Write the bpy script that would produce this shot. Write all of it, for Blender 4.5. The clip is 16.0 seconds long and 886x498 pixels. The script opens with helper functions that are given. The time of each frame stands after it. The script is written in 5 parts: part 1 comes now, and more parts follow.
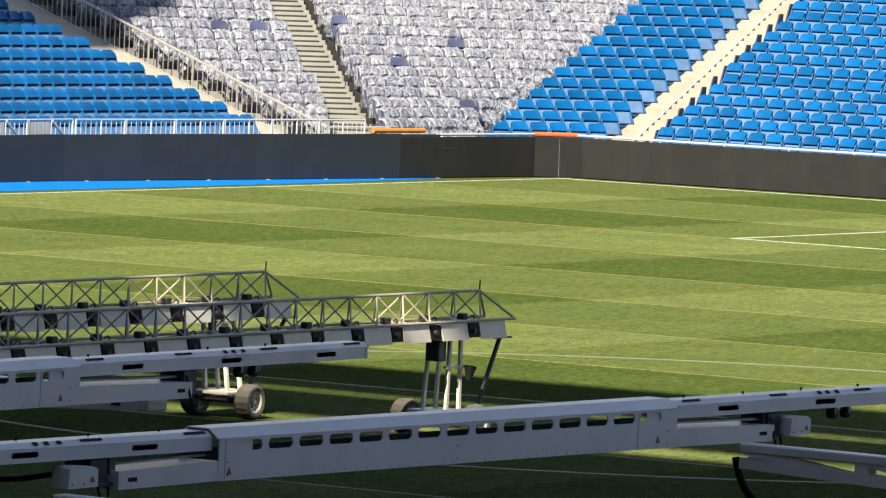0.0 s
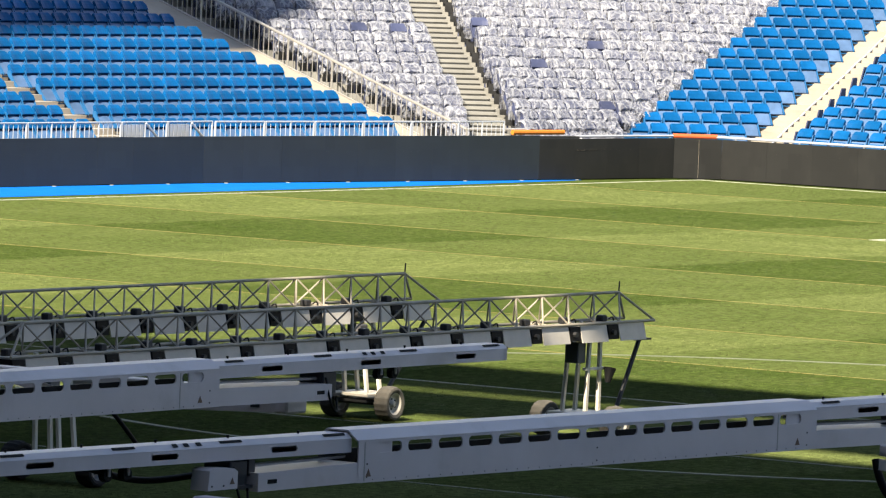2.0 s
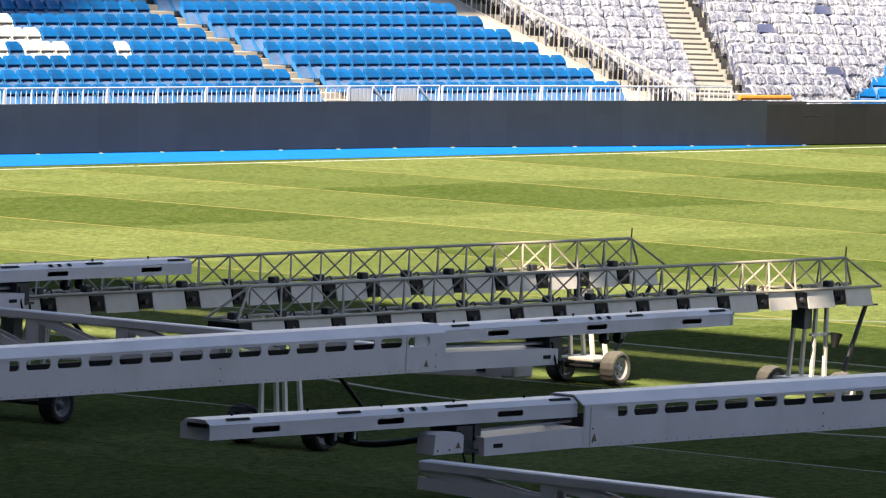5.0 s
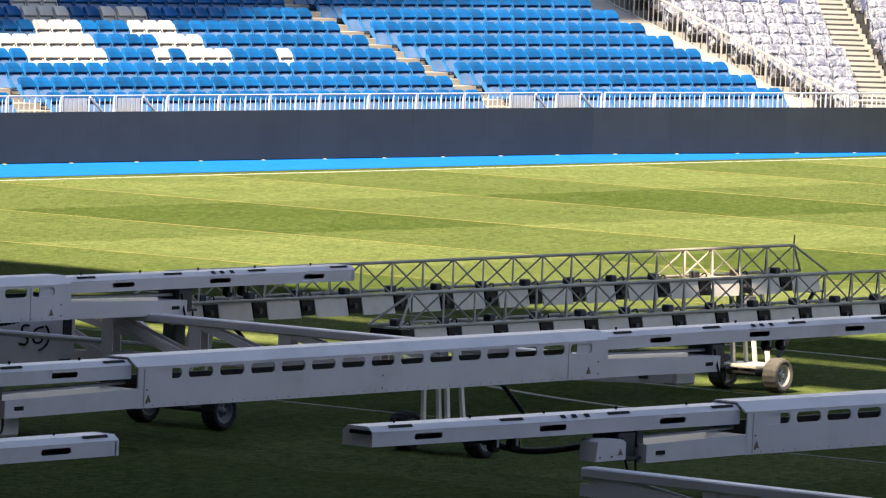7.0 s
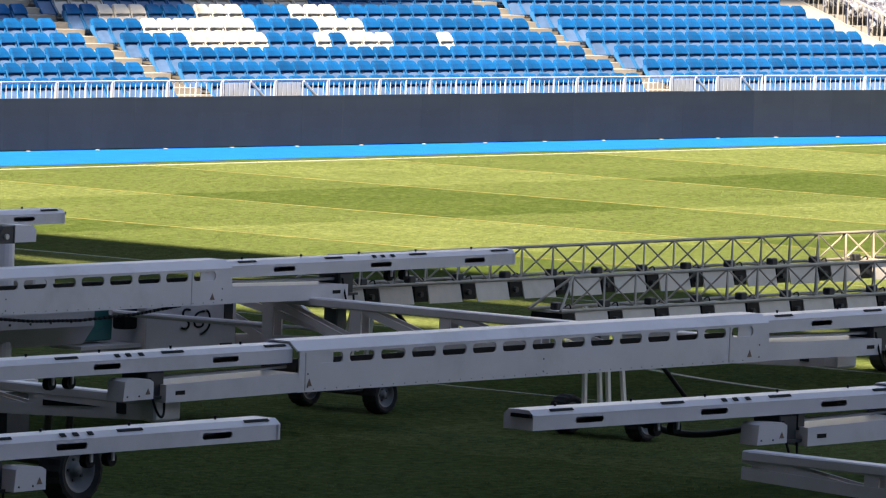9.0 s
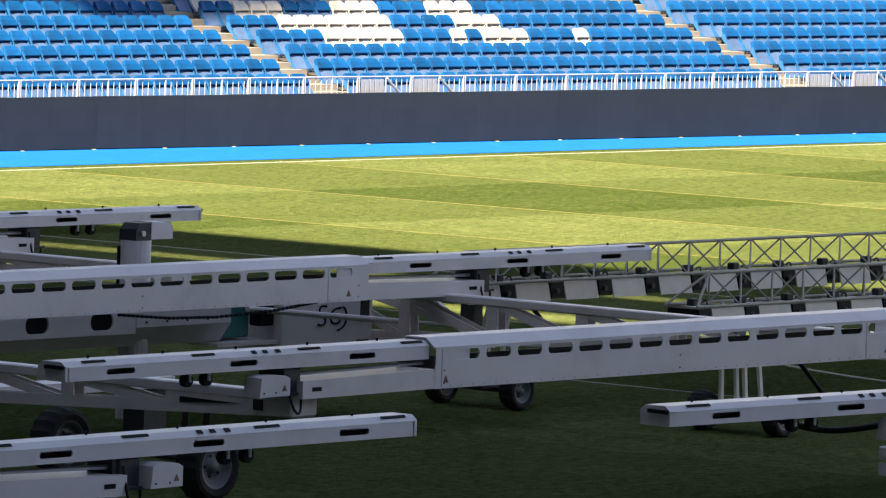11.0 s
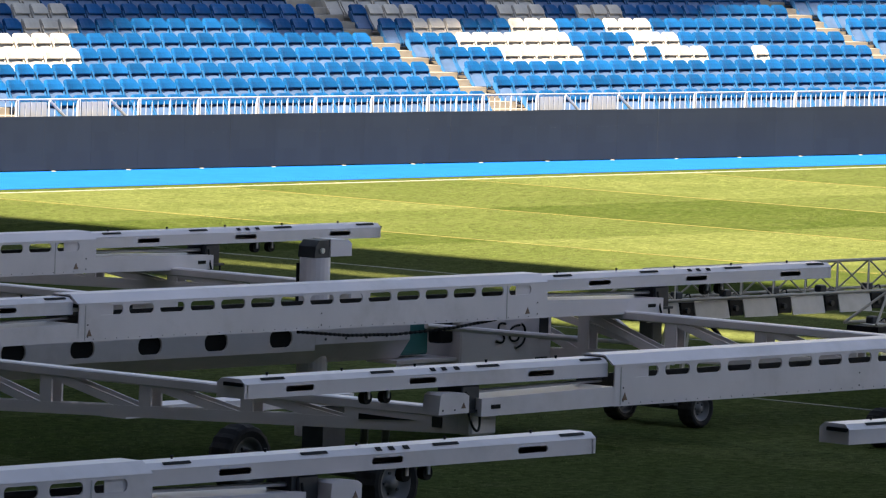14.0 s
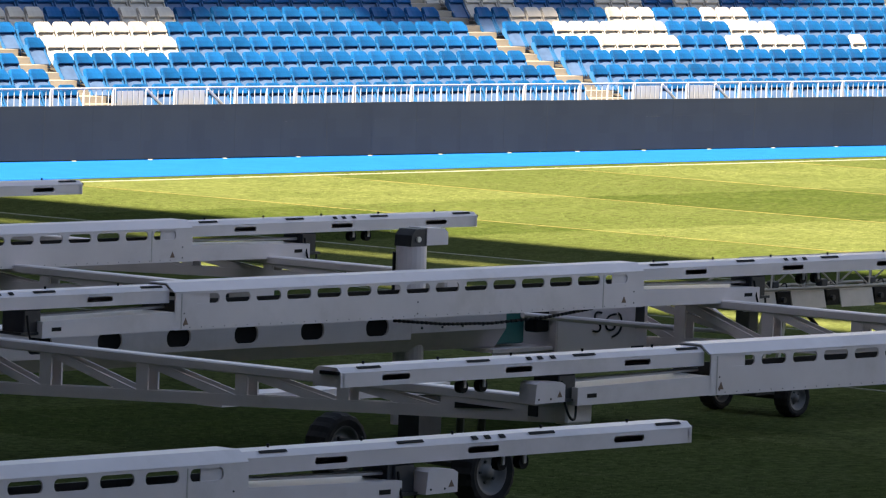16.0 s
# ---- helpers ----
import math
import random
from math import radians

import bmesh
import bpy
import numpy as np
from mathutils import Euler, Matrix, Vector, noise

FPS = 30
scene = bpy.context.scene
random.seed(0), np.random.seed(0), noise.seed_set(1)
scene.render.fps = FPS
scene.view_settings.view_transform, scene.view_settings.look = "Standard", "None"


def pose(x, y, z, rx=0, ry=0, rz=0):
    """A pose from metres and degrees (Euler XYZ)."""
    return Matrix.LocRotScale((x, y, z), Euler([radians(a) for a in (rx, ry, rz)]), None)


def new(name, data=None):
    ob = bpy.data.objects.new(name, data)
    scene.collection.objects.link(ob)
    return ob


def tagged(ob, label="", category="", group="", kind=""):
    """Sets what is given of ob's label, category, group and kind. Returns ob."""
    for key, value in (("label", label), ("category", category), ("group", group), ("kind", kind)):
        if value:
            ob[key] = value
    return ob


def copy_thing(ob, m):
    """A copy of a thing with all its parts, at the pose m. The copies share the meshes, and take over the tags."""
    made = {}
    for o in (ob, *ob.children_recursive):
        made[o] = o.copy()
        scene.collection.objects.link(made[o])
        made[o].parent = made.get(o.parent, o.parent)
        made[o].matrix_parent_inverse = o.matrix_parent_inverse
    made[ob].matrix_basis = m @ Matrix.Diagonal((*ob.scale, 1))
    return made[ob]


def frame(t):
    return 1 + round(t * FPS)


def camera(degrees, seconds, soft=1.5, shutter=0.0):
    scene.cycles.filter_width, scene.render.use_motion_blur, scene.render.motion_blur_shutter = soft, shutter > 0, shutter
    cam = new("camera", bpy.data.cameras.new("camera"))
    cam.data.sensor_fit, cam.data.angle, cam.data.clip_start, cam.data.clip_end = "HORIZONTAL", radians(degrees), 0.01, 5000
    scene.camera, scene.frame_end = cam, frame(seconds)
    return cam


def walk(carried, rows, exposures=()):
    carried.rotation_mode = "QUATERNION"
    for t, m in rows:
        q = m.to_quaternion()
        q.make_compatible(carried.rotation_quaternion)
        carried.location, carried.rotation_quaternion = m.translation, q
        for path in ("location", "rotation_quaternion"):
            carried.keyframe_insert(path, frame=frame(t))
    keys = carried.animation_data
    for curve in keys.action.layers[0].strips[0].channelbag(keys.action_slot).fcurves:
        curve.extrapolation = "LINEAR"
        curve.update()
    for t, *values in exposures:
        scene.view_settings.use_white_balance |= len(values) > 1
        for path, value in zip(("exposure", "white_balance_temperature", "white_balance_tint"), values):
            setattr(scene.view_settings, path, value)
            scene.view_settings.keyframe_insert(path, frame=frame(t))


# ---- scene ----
cam = camera(6.980, 16.0, 1.25)
EYE = (-73.46, -44.06, 6.43)
# seconds, heading clockwise from +y, pitch, roll
ROWS = [
    (0.0, 57.310, -3.079, 2.360),
    (0.5, 56.969, -3.065, 2.367),
    (1.0, 56.671, -3.051, 2.289),
    (1.5, 56.452, -3.072, 2.227),
    (2.0, 56.210, -3.109, 2.268),
    (2.5, 55.864, -3.184, 2.257),
    (3.0, 55.570, -3.252, 2.292),
    (3.5, 55.204, -3.357, 2.275),
    (4.0, 54.927, -3.437, 2.360),
    (6.5, 53.521, -3.421, 2.228),
    (7.0, 53.150, -3.458, 2.289),
    (7.5, 52.833, -3.499, 2.287),
    (8.0, 52.501, -3.542, 2.187),
    (8.5, 52.172, -3.590, 2.131),
    (11.0, 50.810, -3.703, 1.922),
    (11.5, 50.456, -3.681, 1.899),
    (12.0, 50.156, -3.657, 1.946),
    (12.5, 50.003, -3.596, 1.871),
    (13.0, 49.796, -3.571, 2.018),
    (13.5, 49.592, -3.584, 1.941),
    (14.0, 49.392, -3.613, 1.882),
    (14.5, 49.124, -3.654, 1.864),
    (15.0, 48.913, -3.669, 1.847),
    (15.5, 48.789, -3.688, 1.778),
    (16.0, 48.634, -3.726, 1.904),
]
walk(cam, [(t, pose(*EYE, 90 + pitch, 0, -yaw) @ pose(0, 0, 0, 0, 0, roll)) for t, yaw, pitch, roll in ROWS],
     [(0.0, 1.30, 7200, 6.0), (4.0, 1.72, 7300, 10.0), (8.0, 1.86, 7600, 12.0), (16.0, 2.05, 8200, 12.0)])

# ---- world, sun, exposure ----
SUN_EL, SUN_AZ = 42.0, -101.0          # degrees; azimuth clockwise from +y
SUN = Vector((math.sin(radians(SUN_AZ)) * math.cos(radians(SUN_EL)), math.cos(radians(SUN_AZ)) * math.cos(radians(SUN_EL)), math.sin(radians(SUN_EL))))
world = bpy.data.worlds.new("sky")
scene.world = world
world.use_nodes = True
wn = world.node_tree
sky = wn.nodes.new("ShaderNodeTexSky")
sky.sky_type, sky.sun_disc = "NISHITA", False
sky.sun_elevation, sky.sun_rotation = radians(SUN_EL), radians(SUN_AZ)
wn.nodes["Background"].inputs[1].default_value = 0.079
sky.dust_density, sky.ozone_density = 0.8, 2.2
wn.links.new(sky.outputs[0], wn.nodes["Background"].inputs[0])
sun_data = bpy.data.lights.new("sun", "SUN")
sun_data.energy, sun_data.angle, sun_data.color = 5.5, radians(0.4), (1.0, 0.91, 0.77)
sun_ob = new("sun", sun_data)
sun_ob.rotation_mode = "QUATERNION"
sun_ob.rotation_quaternion = SUN.to_track_quat("Z", "Y")


# ---- materials ----
def nodes_of(name, rough=0.6, metal=0.0, spec=0.5):
    m = bpy.data.materials.new(name)
    m.use_nodes = True
    t = m.node_tree
    b = t.nodes["Principled BSDF"]
    b.inputs["Roughness"].default_value, b.inputs["Metallic"].default_value = rough, metal
    b.inputs["Specular IOR Level"].default_value = spec
    return m, t, b


def nd(t, kind, **props):
    n = t.nodes.new(kind)
    for k, v in props.items():
        if k in ("operation", "blend_type", "data_type", "noise_dimensions", "feature", "interpolation_type"):
            if k == "operation": n.operation = v
            if k == "blend_type": n.blend_type = v
            if k == "data_type": n.data_type = v
            if k == "feature": n.feature = v
        else:
            n.inputs[k].default_value = v
    return n


def mix_colour(t, fac, a, b, blend="MIX"):
    n = t.nodes.new("ShaderNodeMix")
    n.data_type, n.blend_type = "RGBA", blend
    for sock, v in ((n.inputs[0], fac), (n.inputs[6], a), (n.inputs[7], b)):
        if hasattr(v, "is_output"):
            t.links.new(v, sock)
        else:
            sock.default_value = v if isinstance(v, float) else (*v, 1.0)
    return n.outputs[2]


def maths(t, op, a, b=None, c=None):
    n = t.nodes.new("ShaderNodeMath")
    n.operation = op
    for i, v in enumerate((a, b, c)):
        if v is None:
            continue
        if hasattr(v, "is_output"):
            t.links.new(v, n.inputs[i])
        else:
            n.inputs[i].default_value = v
    return n.outputs[0]


def ramp(t, v, lo, hi):
    n = t.nodes.new("ShaderNodeMapRange")
    t.links.new(v, n.inputs[0])
    n.inputs[1].default_value, n.inputs[2].default_value = lo, hi
    return n.outputs[0]


def noise_out(t, scale, detail=3.0, rough=0.55, stretch=None, world_space=True):
    n = t.nodes.new("ShaderNodeTexNoise")
    n.inputs["Scale"].default_value, n.inputs["Detail"].default_value, n.inputs["Roughness"].default_value = scale, detail, rough
    if world_space:
        src = t.nodes.new("ShaderNodeNewGeometry").outputs["Position"]
    else:
        src = t.nodes.new("ShaderNodeTexCoord").outputs["Object"]
    if stretch:
        mp = t.nodes.new("ShaderNodeMapping")
        mp.inputs["Scale"].default_value = stretch
        t.links.new(src, mp.inputs["Vector"])
        src = mp.outputs[0]
    t.links.new(src, n.inputs["Vector"])
    return n.outputs["Fac"]


def bump_in(t, b, height, strength, dist=0.01):
    n = t.nodes.new("ShaderNodeBump")
    n.inputs["Strength"].default_value, n.inputs["Distance"].default_value = strength, dist
    t.links.new(height, n.inputs["Height"])
    t.links.new(n.outputs[0], b.inputs["Normal"])


def plain(name, col, rough=0.5, metal=0.0, vary=0.12, scale=6.0, grain=60.0, bump=0.15, dirt=None, dirt_amount=0.35, rand=0.0, spec=0.5):
    """A painted or moulded surface with broad tone changes, fine grain, and dirt in patches."""
    m, t, b = nodes_of(name, rough, metal, spec)
    broad = ramp(t, noise_out(t, scale, 4.0), 0.3, 0.7)
    dark = tuple(c * (1 - vary) for c in col)
    light = tuple(min(1.0, c * (1 + vary)) for c in col)
    out = mix_colour(t, broad, dark, light)
    if dirt:
        fac = maths(t, "MULTIPLY", ramp(t, noise_out(t, scale * 0.45, 6.0, 0.7), 0.52, 0.75), dirt_amount)
        out = mix_colour(t, fac, out, dirt)
    if rand:
        inf = t.nodes.new("ShaderNodeObjectInfo").outputs["Random"]
        isl = t.nodes.new("ShaderNodeNewGeometry").outputs["Random Per Island"]
        k = maths(t, "FRACT", maths(t, "ADD", inf, isl))
        val = maths(t, "ADD", maths(t, "MULTIPLY", k, 2 * rand), 1 - rand)
        hsv = t.nodes.new("ShaderNodeHueSaturation")
        t.links.new(out, hsv.inputs["Color"])
        t.links.new(val, hsv.inputs["Value"])
        out = hsv.outputs[0]
    t.links.new(out, b.inputs["Base Color"])
    fine = noise_out(t, grain, 3.0)
    t.links.new(maths(t, "ADD", maths(t, "MULTIPLY", fine, 0.2), rough - 0.1), b.inputs["Roughness"])
    bump_in(t, b, fine, bump, 0.004)
    return m


def grass_material(name="mown_grass", blade_tone=False):
    m, t, b = nodes_of(name, 0.95, 0, 0.02)
    sep = t.nodes.new("ShaderNodeSeparateXYZ")
    t.links.new(t.nodes.new("ShaderNodeNewGeometry").outputs["Position"], sep.inputs[0])
    wob = maths(t, "MULTIPLY", maths(t, "SUBTRACT", noise_out(t, 1.3, 5.0, 0.65), 0.5), 1.2)
    x = maths(t, "ADD", sep.outputs[0], wob)
    y = maths(t, "ADD", sep.outputs[1], wob)
    # mowing squares: 6 m bands, 5.5 m bands inside the penalty area's depth
    near = maths(t, "FLOOR", maths(t, "DIVIDE", x, 6.0))
    far = maths(t, "ADD", maths(t, "FLOOR", maths(t, "DIVIDE", maths(t, "SUBTRACT", x, 36.0), 5.5)), 6.0)
    is_far = maths(t, "GREATER_THAN", x, 36.0)
    ix = maths(t, "ADD", maths(t, "MULTIPLY", far, is_far), maths(t, "MULTIPLY", near, maths(t, "SUBTRACT", 1.0, is_far)))
    iy = maths(t, "FLOOR", maths(t, "DIVIDE", maths(t, "SUBTRACT", 34.0, y), 5.5))
    # mown along and across: the two sets of bands add up to three tones
    fx = maths(t, "FLOORED_MODULO", ix, 2.0)
    fy = maths(t, "SUBTRACT", 1.0, maths(t, "FLOORED_MODULO", iy, 2.0))
    band = maths(t, "ADD", maths(t, "MULTIPLY", fx, 0.52), maths(t, "MULTIPLY", fy, 0.48))
    on = maths(t, "MULTIPLY", maths(t, "LESS_THAN", y, 34.0), maths(t, "GREATER_THAN", y, -34.0))
    on = maths(t, "MULTIPLY", on, maths(t, "LESS_THAN", x, 52.5))
    light = mix_colour(t, ramp(t, noise_out(t, 0.35, 5.0, 0.6), 0.3, 0.7), (0.074, 0.095, 0.033), (0.094, 0.114, 0.042))
    darkc = mix_colour(t, ramp(t, noise_out(t, 0.5, 5.0, 0.6), 0.3, 0.7), (0.031, 0.049, 0.012), (0.043, 0.061, 0.017))
    soft = ramp(t, noise_out(t, 0.8, 6.0, 0.7), 0.36, 0.60)
    mow = maths(t, "MULTIPLY", maths(t, "MULTIPLY", band, on), maths(t, "ADD", 0.6, maths(t, "MULTIPLY", soft, 0.4)))
    col = mix_colour(t, mow, darkc, light)
    # thin, dry and dense patches at several scales
    dry = maths(t, "MULTIPLY", ramp(t, noise_out(t, 2.2, 6.0, 0.75), 0.52, 0.72), 0.35)
    col = mix_colour(t, dry, col, (0.112, 0.112, 0.056))
    dense = maths(t, "MULTIPLY", ramp(t, noise_out(t, 1.1, 6.0, 0.72), 0.54, 0.74), 0.35)
    col = mix_colour(t, dense, col, (0.032, 0.050, 0.014))
    fleck = ramp(t, noise_out(t, 7.0, 5.0, 0.75), 0.32, 0.68)
    hsv = t.nodes.new("ShaderNodeHueSaturation")
    t.links.new(col, hsv.inputs["Color"])
    val = maths(t, "ADD", 0.50, maths(t, "MULTIPLY", fleck, 1.0))
    if blade_tone:
        isl = t.nodes.new("ShaderNodeNewGeometry").outputs["Random Per Island"]
        val = maths(t, "MULTIPLY", val, maths(t, "ADD", 0.75, maths(t, "MULTIPLY", isl, 0.6)))
    t.links.new(val, hsv.inputs["Value"])
    t.links.new(hsv.outputs[0], b.inputs["Base Color"])
    # normals tilted west, unevenly: brightens the sunlit grass and darkens the shaded
    lean = t.nodes.new("ShaderNodeCombineXYZ")
    t.links.new(maths(t, "ADD", -0.85, maths(t, "MULTIPLY", noise_out(t, 14.0, 4.0, 0.7), 0.7)), lean.inputs[0])
    t.links.new(maths(t, "SUBTRACT", maths(t, "MULTIPLY", noise_out(t, 11.0, 4.0, 0.7), 0.6), 0.4), lean.inputs[1])
    lean.inputs[2].default_value = 1.0
    nrm = t.nodes.new("ShaderNodeVectorMath")
    nrm.operation = "NORMALIZE"
    t.links.new(lean.outputs[0], nrm.inputs[0])
    t.links.new(nrm.outputs[0], b.inputs["Normal"])
    return m


def led_material(name, k, rough, spec, smears, tint):
    m, t, b = nodes_of(name, rough, 0, spec)
    inf = t.nodes.new("ShaderNodeObjectInfo").outputs["Random"]
    # modules within each panel
    br = t.nodes.new("ShaderNodeTexBrick")
    br.inputs["Scale"].default_value, br.inputs["Mortar Size"].default_value = 1.0, 0.0
    br.inputs["Brick Width"].default_value, br.inputs["Row Height"].default_value = 0.32, 0.32
    br.inputs["Color1"].default_value, br.inputs["Color2"].default_value = (k * tint[0], k * tint[1], k * tint[2], 1), (k * tint[0] * 1.18, k * tint[1] * 1.18, k * tint[2] * 1.16, 1)
    br.inputs["Mortar"].default_value = (k * 0.95, k * 0.95, k, 1)
    sep = t.nodes.new("ShaderNodeSeparateXYZ")
    t.links.new(t.nodes.new("ShaderNodeNewGeometry").outputs["Position"], sep.inputs[0])
    com = t.nodes.new("ShaderNodeCombineXYZ")
    t.links.new(maths(t, "SUBTRACT", sep.outputs[0], sep.outputs[1]), com.inputs[0])
    t.links.new(sep.outputs[2], com.inputs[1])
    t.links.new(com.outputs[0], br.inputs["Vector"])
    hsv = t.nodes.new("ShaderNodeHueSaturation")
    t.links.new(br.outputs[0], hsv.inputs["Color"])
    t.links.new(maths(t, "ADD", 0.9, maths(t, "MULTIPLY", inf, 0.10)), hsv.inputs["Value"])
    smear = maths(t, "MULTIPLY", ramp(t, noise_out(t, 2.0, 5.0, 0.65, (1, 1, 0.4)), 0.5, 0.8), smears)
    out = mix_colour(t, smear, hsv.outputs[0], (k * 1.8 * tint[0], k * 1.7 * tint[1], k * 1.6 * tint[2]))
    t.links.new(out, b.inputs["Base Color"])
    return m


def film_material():
    """Thin clear plastic sheet, milky along its creases."""
    m, t, b = nodes_of("plastic_wrap", 0.42, 0, 0.35)
    def creases(scale, stretch, sharp):
        f = noise_out(t, scale, 1.5, 0.4, stretch)
        return maths(t, "MAXIMUM", maths(t, "SUBTRACT", 1.0, maths(t, "MULTIPLY", maths(t, "ABSOLUTE", maths(t, "SUBTRACT", f, 0.5)), sharp)), 0.0)
    ridge = maths(t, "MAXIMUM", creases(4.5, (1.6, 1.0, 0.8), 12.0), maths(t, "MULTIPLY", creases(8.0, (0.8, 1.3, 1.5), 10.0), 0.6))
    broad = ramp(t, noise_out(t, 3.5, 3.0, 0.6), 0.35, 0.65)
    inf = t.nodes.new("ShaderNodeObjectInfo").outputs["Random"]
    isl = t.nodes.new("ShaderNodeNewGeometry").outputs["Random Per Island"]
    each = maths(t, "FRACT", maths(t, "ADD", inf, isl))
    col = mix_colour(t, ridge, (0.165, 0.180, 0.255), (0.345, 0.365, 0.425))
    col = mix_colour(t, maths(t, "MULTIPLY", broad, 0.45), col, (0.235, 0.245, 0.285))
    t.links.new(col, b.inputs["Base Color"])
    al = maths(t, "ADD", maths(t, "ADD", 0.27, maths(t, "MULTIPLY", each, 0.22)), maths(t, "ADD", maths(t, "MULTIPLY", ridge, 0.35), maths(t, "MULTIPLY", broad, 0.12)))
    t.links.new(al, b.inputs["Alpha"])
    bump_in(t, b, ridge, 0.3, 0.02)
    return m


GRASS = grass_material()
GRASS_BLADE = grass_material("grass_blade", True)
# side wall panels carry a bluish shade tint; the sunlit end ones stay neutral
LED_SHADE = led_material("led_panel_black_shade", 0.0235, 0.5, 0.3, 0.12, (0.77, 1.0, 1.30))
LED_END_LIT = led_material("led_panel_matt_black_lit", 0.0155, 0.6, 0.2, 0.5, (0.96, 1.0, 1.08))
FILM = film_material()
LINE_WHITE = plain("line_paint_white", (0.33, 0.345, 0.28), 0.8, vary=0.2, scale=6.0, dirt=(0.10, 0.13, 0.04), dirt_amount=0.85)
LINE_WORN = plain("line_paint_worn", (0.125, 0.145, 0.095), 0.8, vary=0.1, scale=3.0, dirt=(0.06, 0.09, 0.02), dirt_amount=0.7)
# duller copy of the line paint, with shade put into its colour
LINE_SHADED = plain("line_paint_shaded", (0.062, 0.080, 0.048), 0.8, vary=0.25, scale=2.0, dirt=(0.035, 0.052, 0.014), dirt_amount=1.0)
LINE_YELLOW = plain("line_paint_yellow", (0.150, 0.130, 0.030), 0.8, vary=0.2, scale=1.6, dirt=(0.085, 0.105, 0.028), dirt_amount=1.0)
BLUE_TURF = plain("blue_turf", (0.001, 0.125, 0.54), 0.95, vary=0.08, scale=2.0, grain=80, bump=0.4, spec=0.03)
CONCRETE = plain("pale_concrete", (0.295, 0.27, 0.24), 0.85, vary=0.12, scale=1.5, dirt=(0.22, 0.19, 0.15), dirt_amount=0.45)
GREY_CONCRETE = plain("grey_concrete", (0.25, 0.25, 0.245), 0.85, vary=0.12, scale=1.5, dirt=(0.2, 0.18, 0.15), dirt_amount=0.4)
SEAT_BLUE = plain("seat_blue_plastic", (0.0005, 0.070, 0.225), 0.42, vary=0.14, scale=4.0, bump=0.05, rand=0.2, spec=0.06)
SEAT_WHITE = plain("seat_white_plastic", (0.42, 0.41, 0.40), 0.45, vary=0.06, scale=4.0, bump=0.05, rand=0.05, spec=0.3)
SEAT_PAN = plain("seat_faded_blue_plastic", (0.066, 0.130, 0.265), 0.5, vary=0.16, scale=5.0, bump=0.05, rand=0.12, spec=0.3)
SEAT_NAVY = plain("seat_navy_plastic", (0.045, 0.055, 0.115), 0.42, vary=0.15, scale=4.0, rand=0.25)
STEEL_DARK = plain("dark_steel", (0.035, 0.036, 0.04), 0.5, 0.4, vary=0.2)
RAIL_WHITE = plain("rail_white_paint", (0.36, 0.39, 0.46), 0.45, vary=0.06, dirt=(0.35, 0.33, 0.3))
RAIL_STEEL = plain("rail_brushed_steel", (0.48, 0.47, 0.46), 0.35, 0.7, vary=0.1)
ORANGE = plain("orange_foam", (0.496, 0.161, 0.019), 0.7, vary=0.1)
ORANGE_RED = plain("orange_red_foam", (0.50, 0.095, 0.03), 0.7, vary=0.1)
MACHINE = plain("machine_pale_grey_paint", (0.66, 0.60, 0.61), 0.42, vary=0.06, scale=1.6, dirt=(0.30, 0.27, 0.23), dirt_amount=0.4, bump=0.06)
MACHINE_WARM = plain("machine_cream_paint", (0.62, 0.58, 0.50), 0.45, vary=0.08, scale=2.0, dirt=(0.32, 0.25, 0.17), dirt_amount=0.4)
TRUSS = plain("truss_aluminium", (0.33, 0.295, 0.24), 0.6, 0.0, vary=0.1, dirt=(0.2, 0.18, 0.15))
REFLECTOR = plain("lamp_housing_paint", (0.43, 0.41, 0.385), 0.4, vary=0.08, dirt=(0.28, 0.25, 0.2))
BLACK = plain("black_plastic", (0.010, 0.010, 0.011), 0.6, vary=0.2, spec=0.1)
RUBBER = plain("tyre_rubber", (0.016, 0.016, 0.017), 0.8, vary=0.25, scale=8, dirt=(0.06, 0.05, 0.04), dirt_amount=0.4, spec=0.2)
# tyre rubber with dust patches, lightened for the wheels in sun
RUBBER_DUSTY_LIT = plain("dusty_lit_tyre_rubber", (0.075, 0.07, 0.062), 0.85, vary=0.2, scale=8, dirt=(0.14, 0.12, 0.1), dirt_amount=0.5)
# pale so that the unseen roofs and walls bounce light into the shade
BOUNCE_PALE = plain("bounce_pale_sheet", (0.36, 0.37, 0.39), 0.7, vary=0.05, scale=0.2)
# paler than the seats, for bluish bounce from slopes out of view
FAR_BOUNCE = plain("far_bounce_pale_blue", (0.11, 0.18, 0.32), 0.6, vary=0.2, scale=0.6)
STEEL_GREY = plain("dark_grey_paint", (0.10, 0.10, 0.105), 0.5)
TEAL = plain("teal_paint", (0.02, 0.15, 0.14), 0.45, vary=0.12)
RED = plain("dull_sticker", (0.16, 0.09, 0.06), 0.5)
WRAP_CREAM = plain("cream_wrap", (0.66, 0.58, 0.46), 0.6, vary=0.15, scale=5)


# ---- mesh helpers ----
def part(name, bm, material, parent=None, label="", smooth=False):
    """Links a bmesh as one mesh object, under parent if given."""
    me = bpy.data.meshes.new(name)
    bm.normal_update()
    bm.to_mesh(me)
    bm.free()
    for mt in material if isinstance(material, (list, tuple)) else (material,):
        me.materials.append(mt)
    if smooth:
        me.polygons.foreach_set("use_smooth", [True] * len(me.polygons))
    ob = new(name, me)
    if parent:
        ob.parent = parent
    if label:
        tagged(ob, label)
    return ob


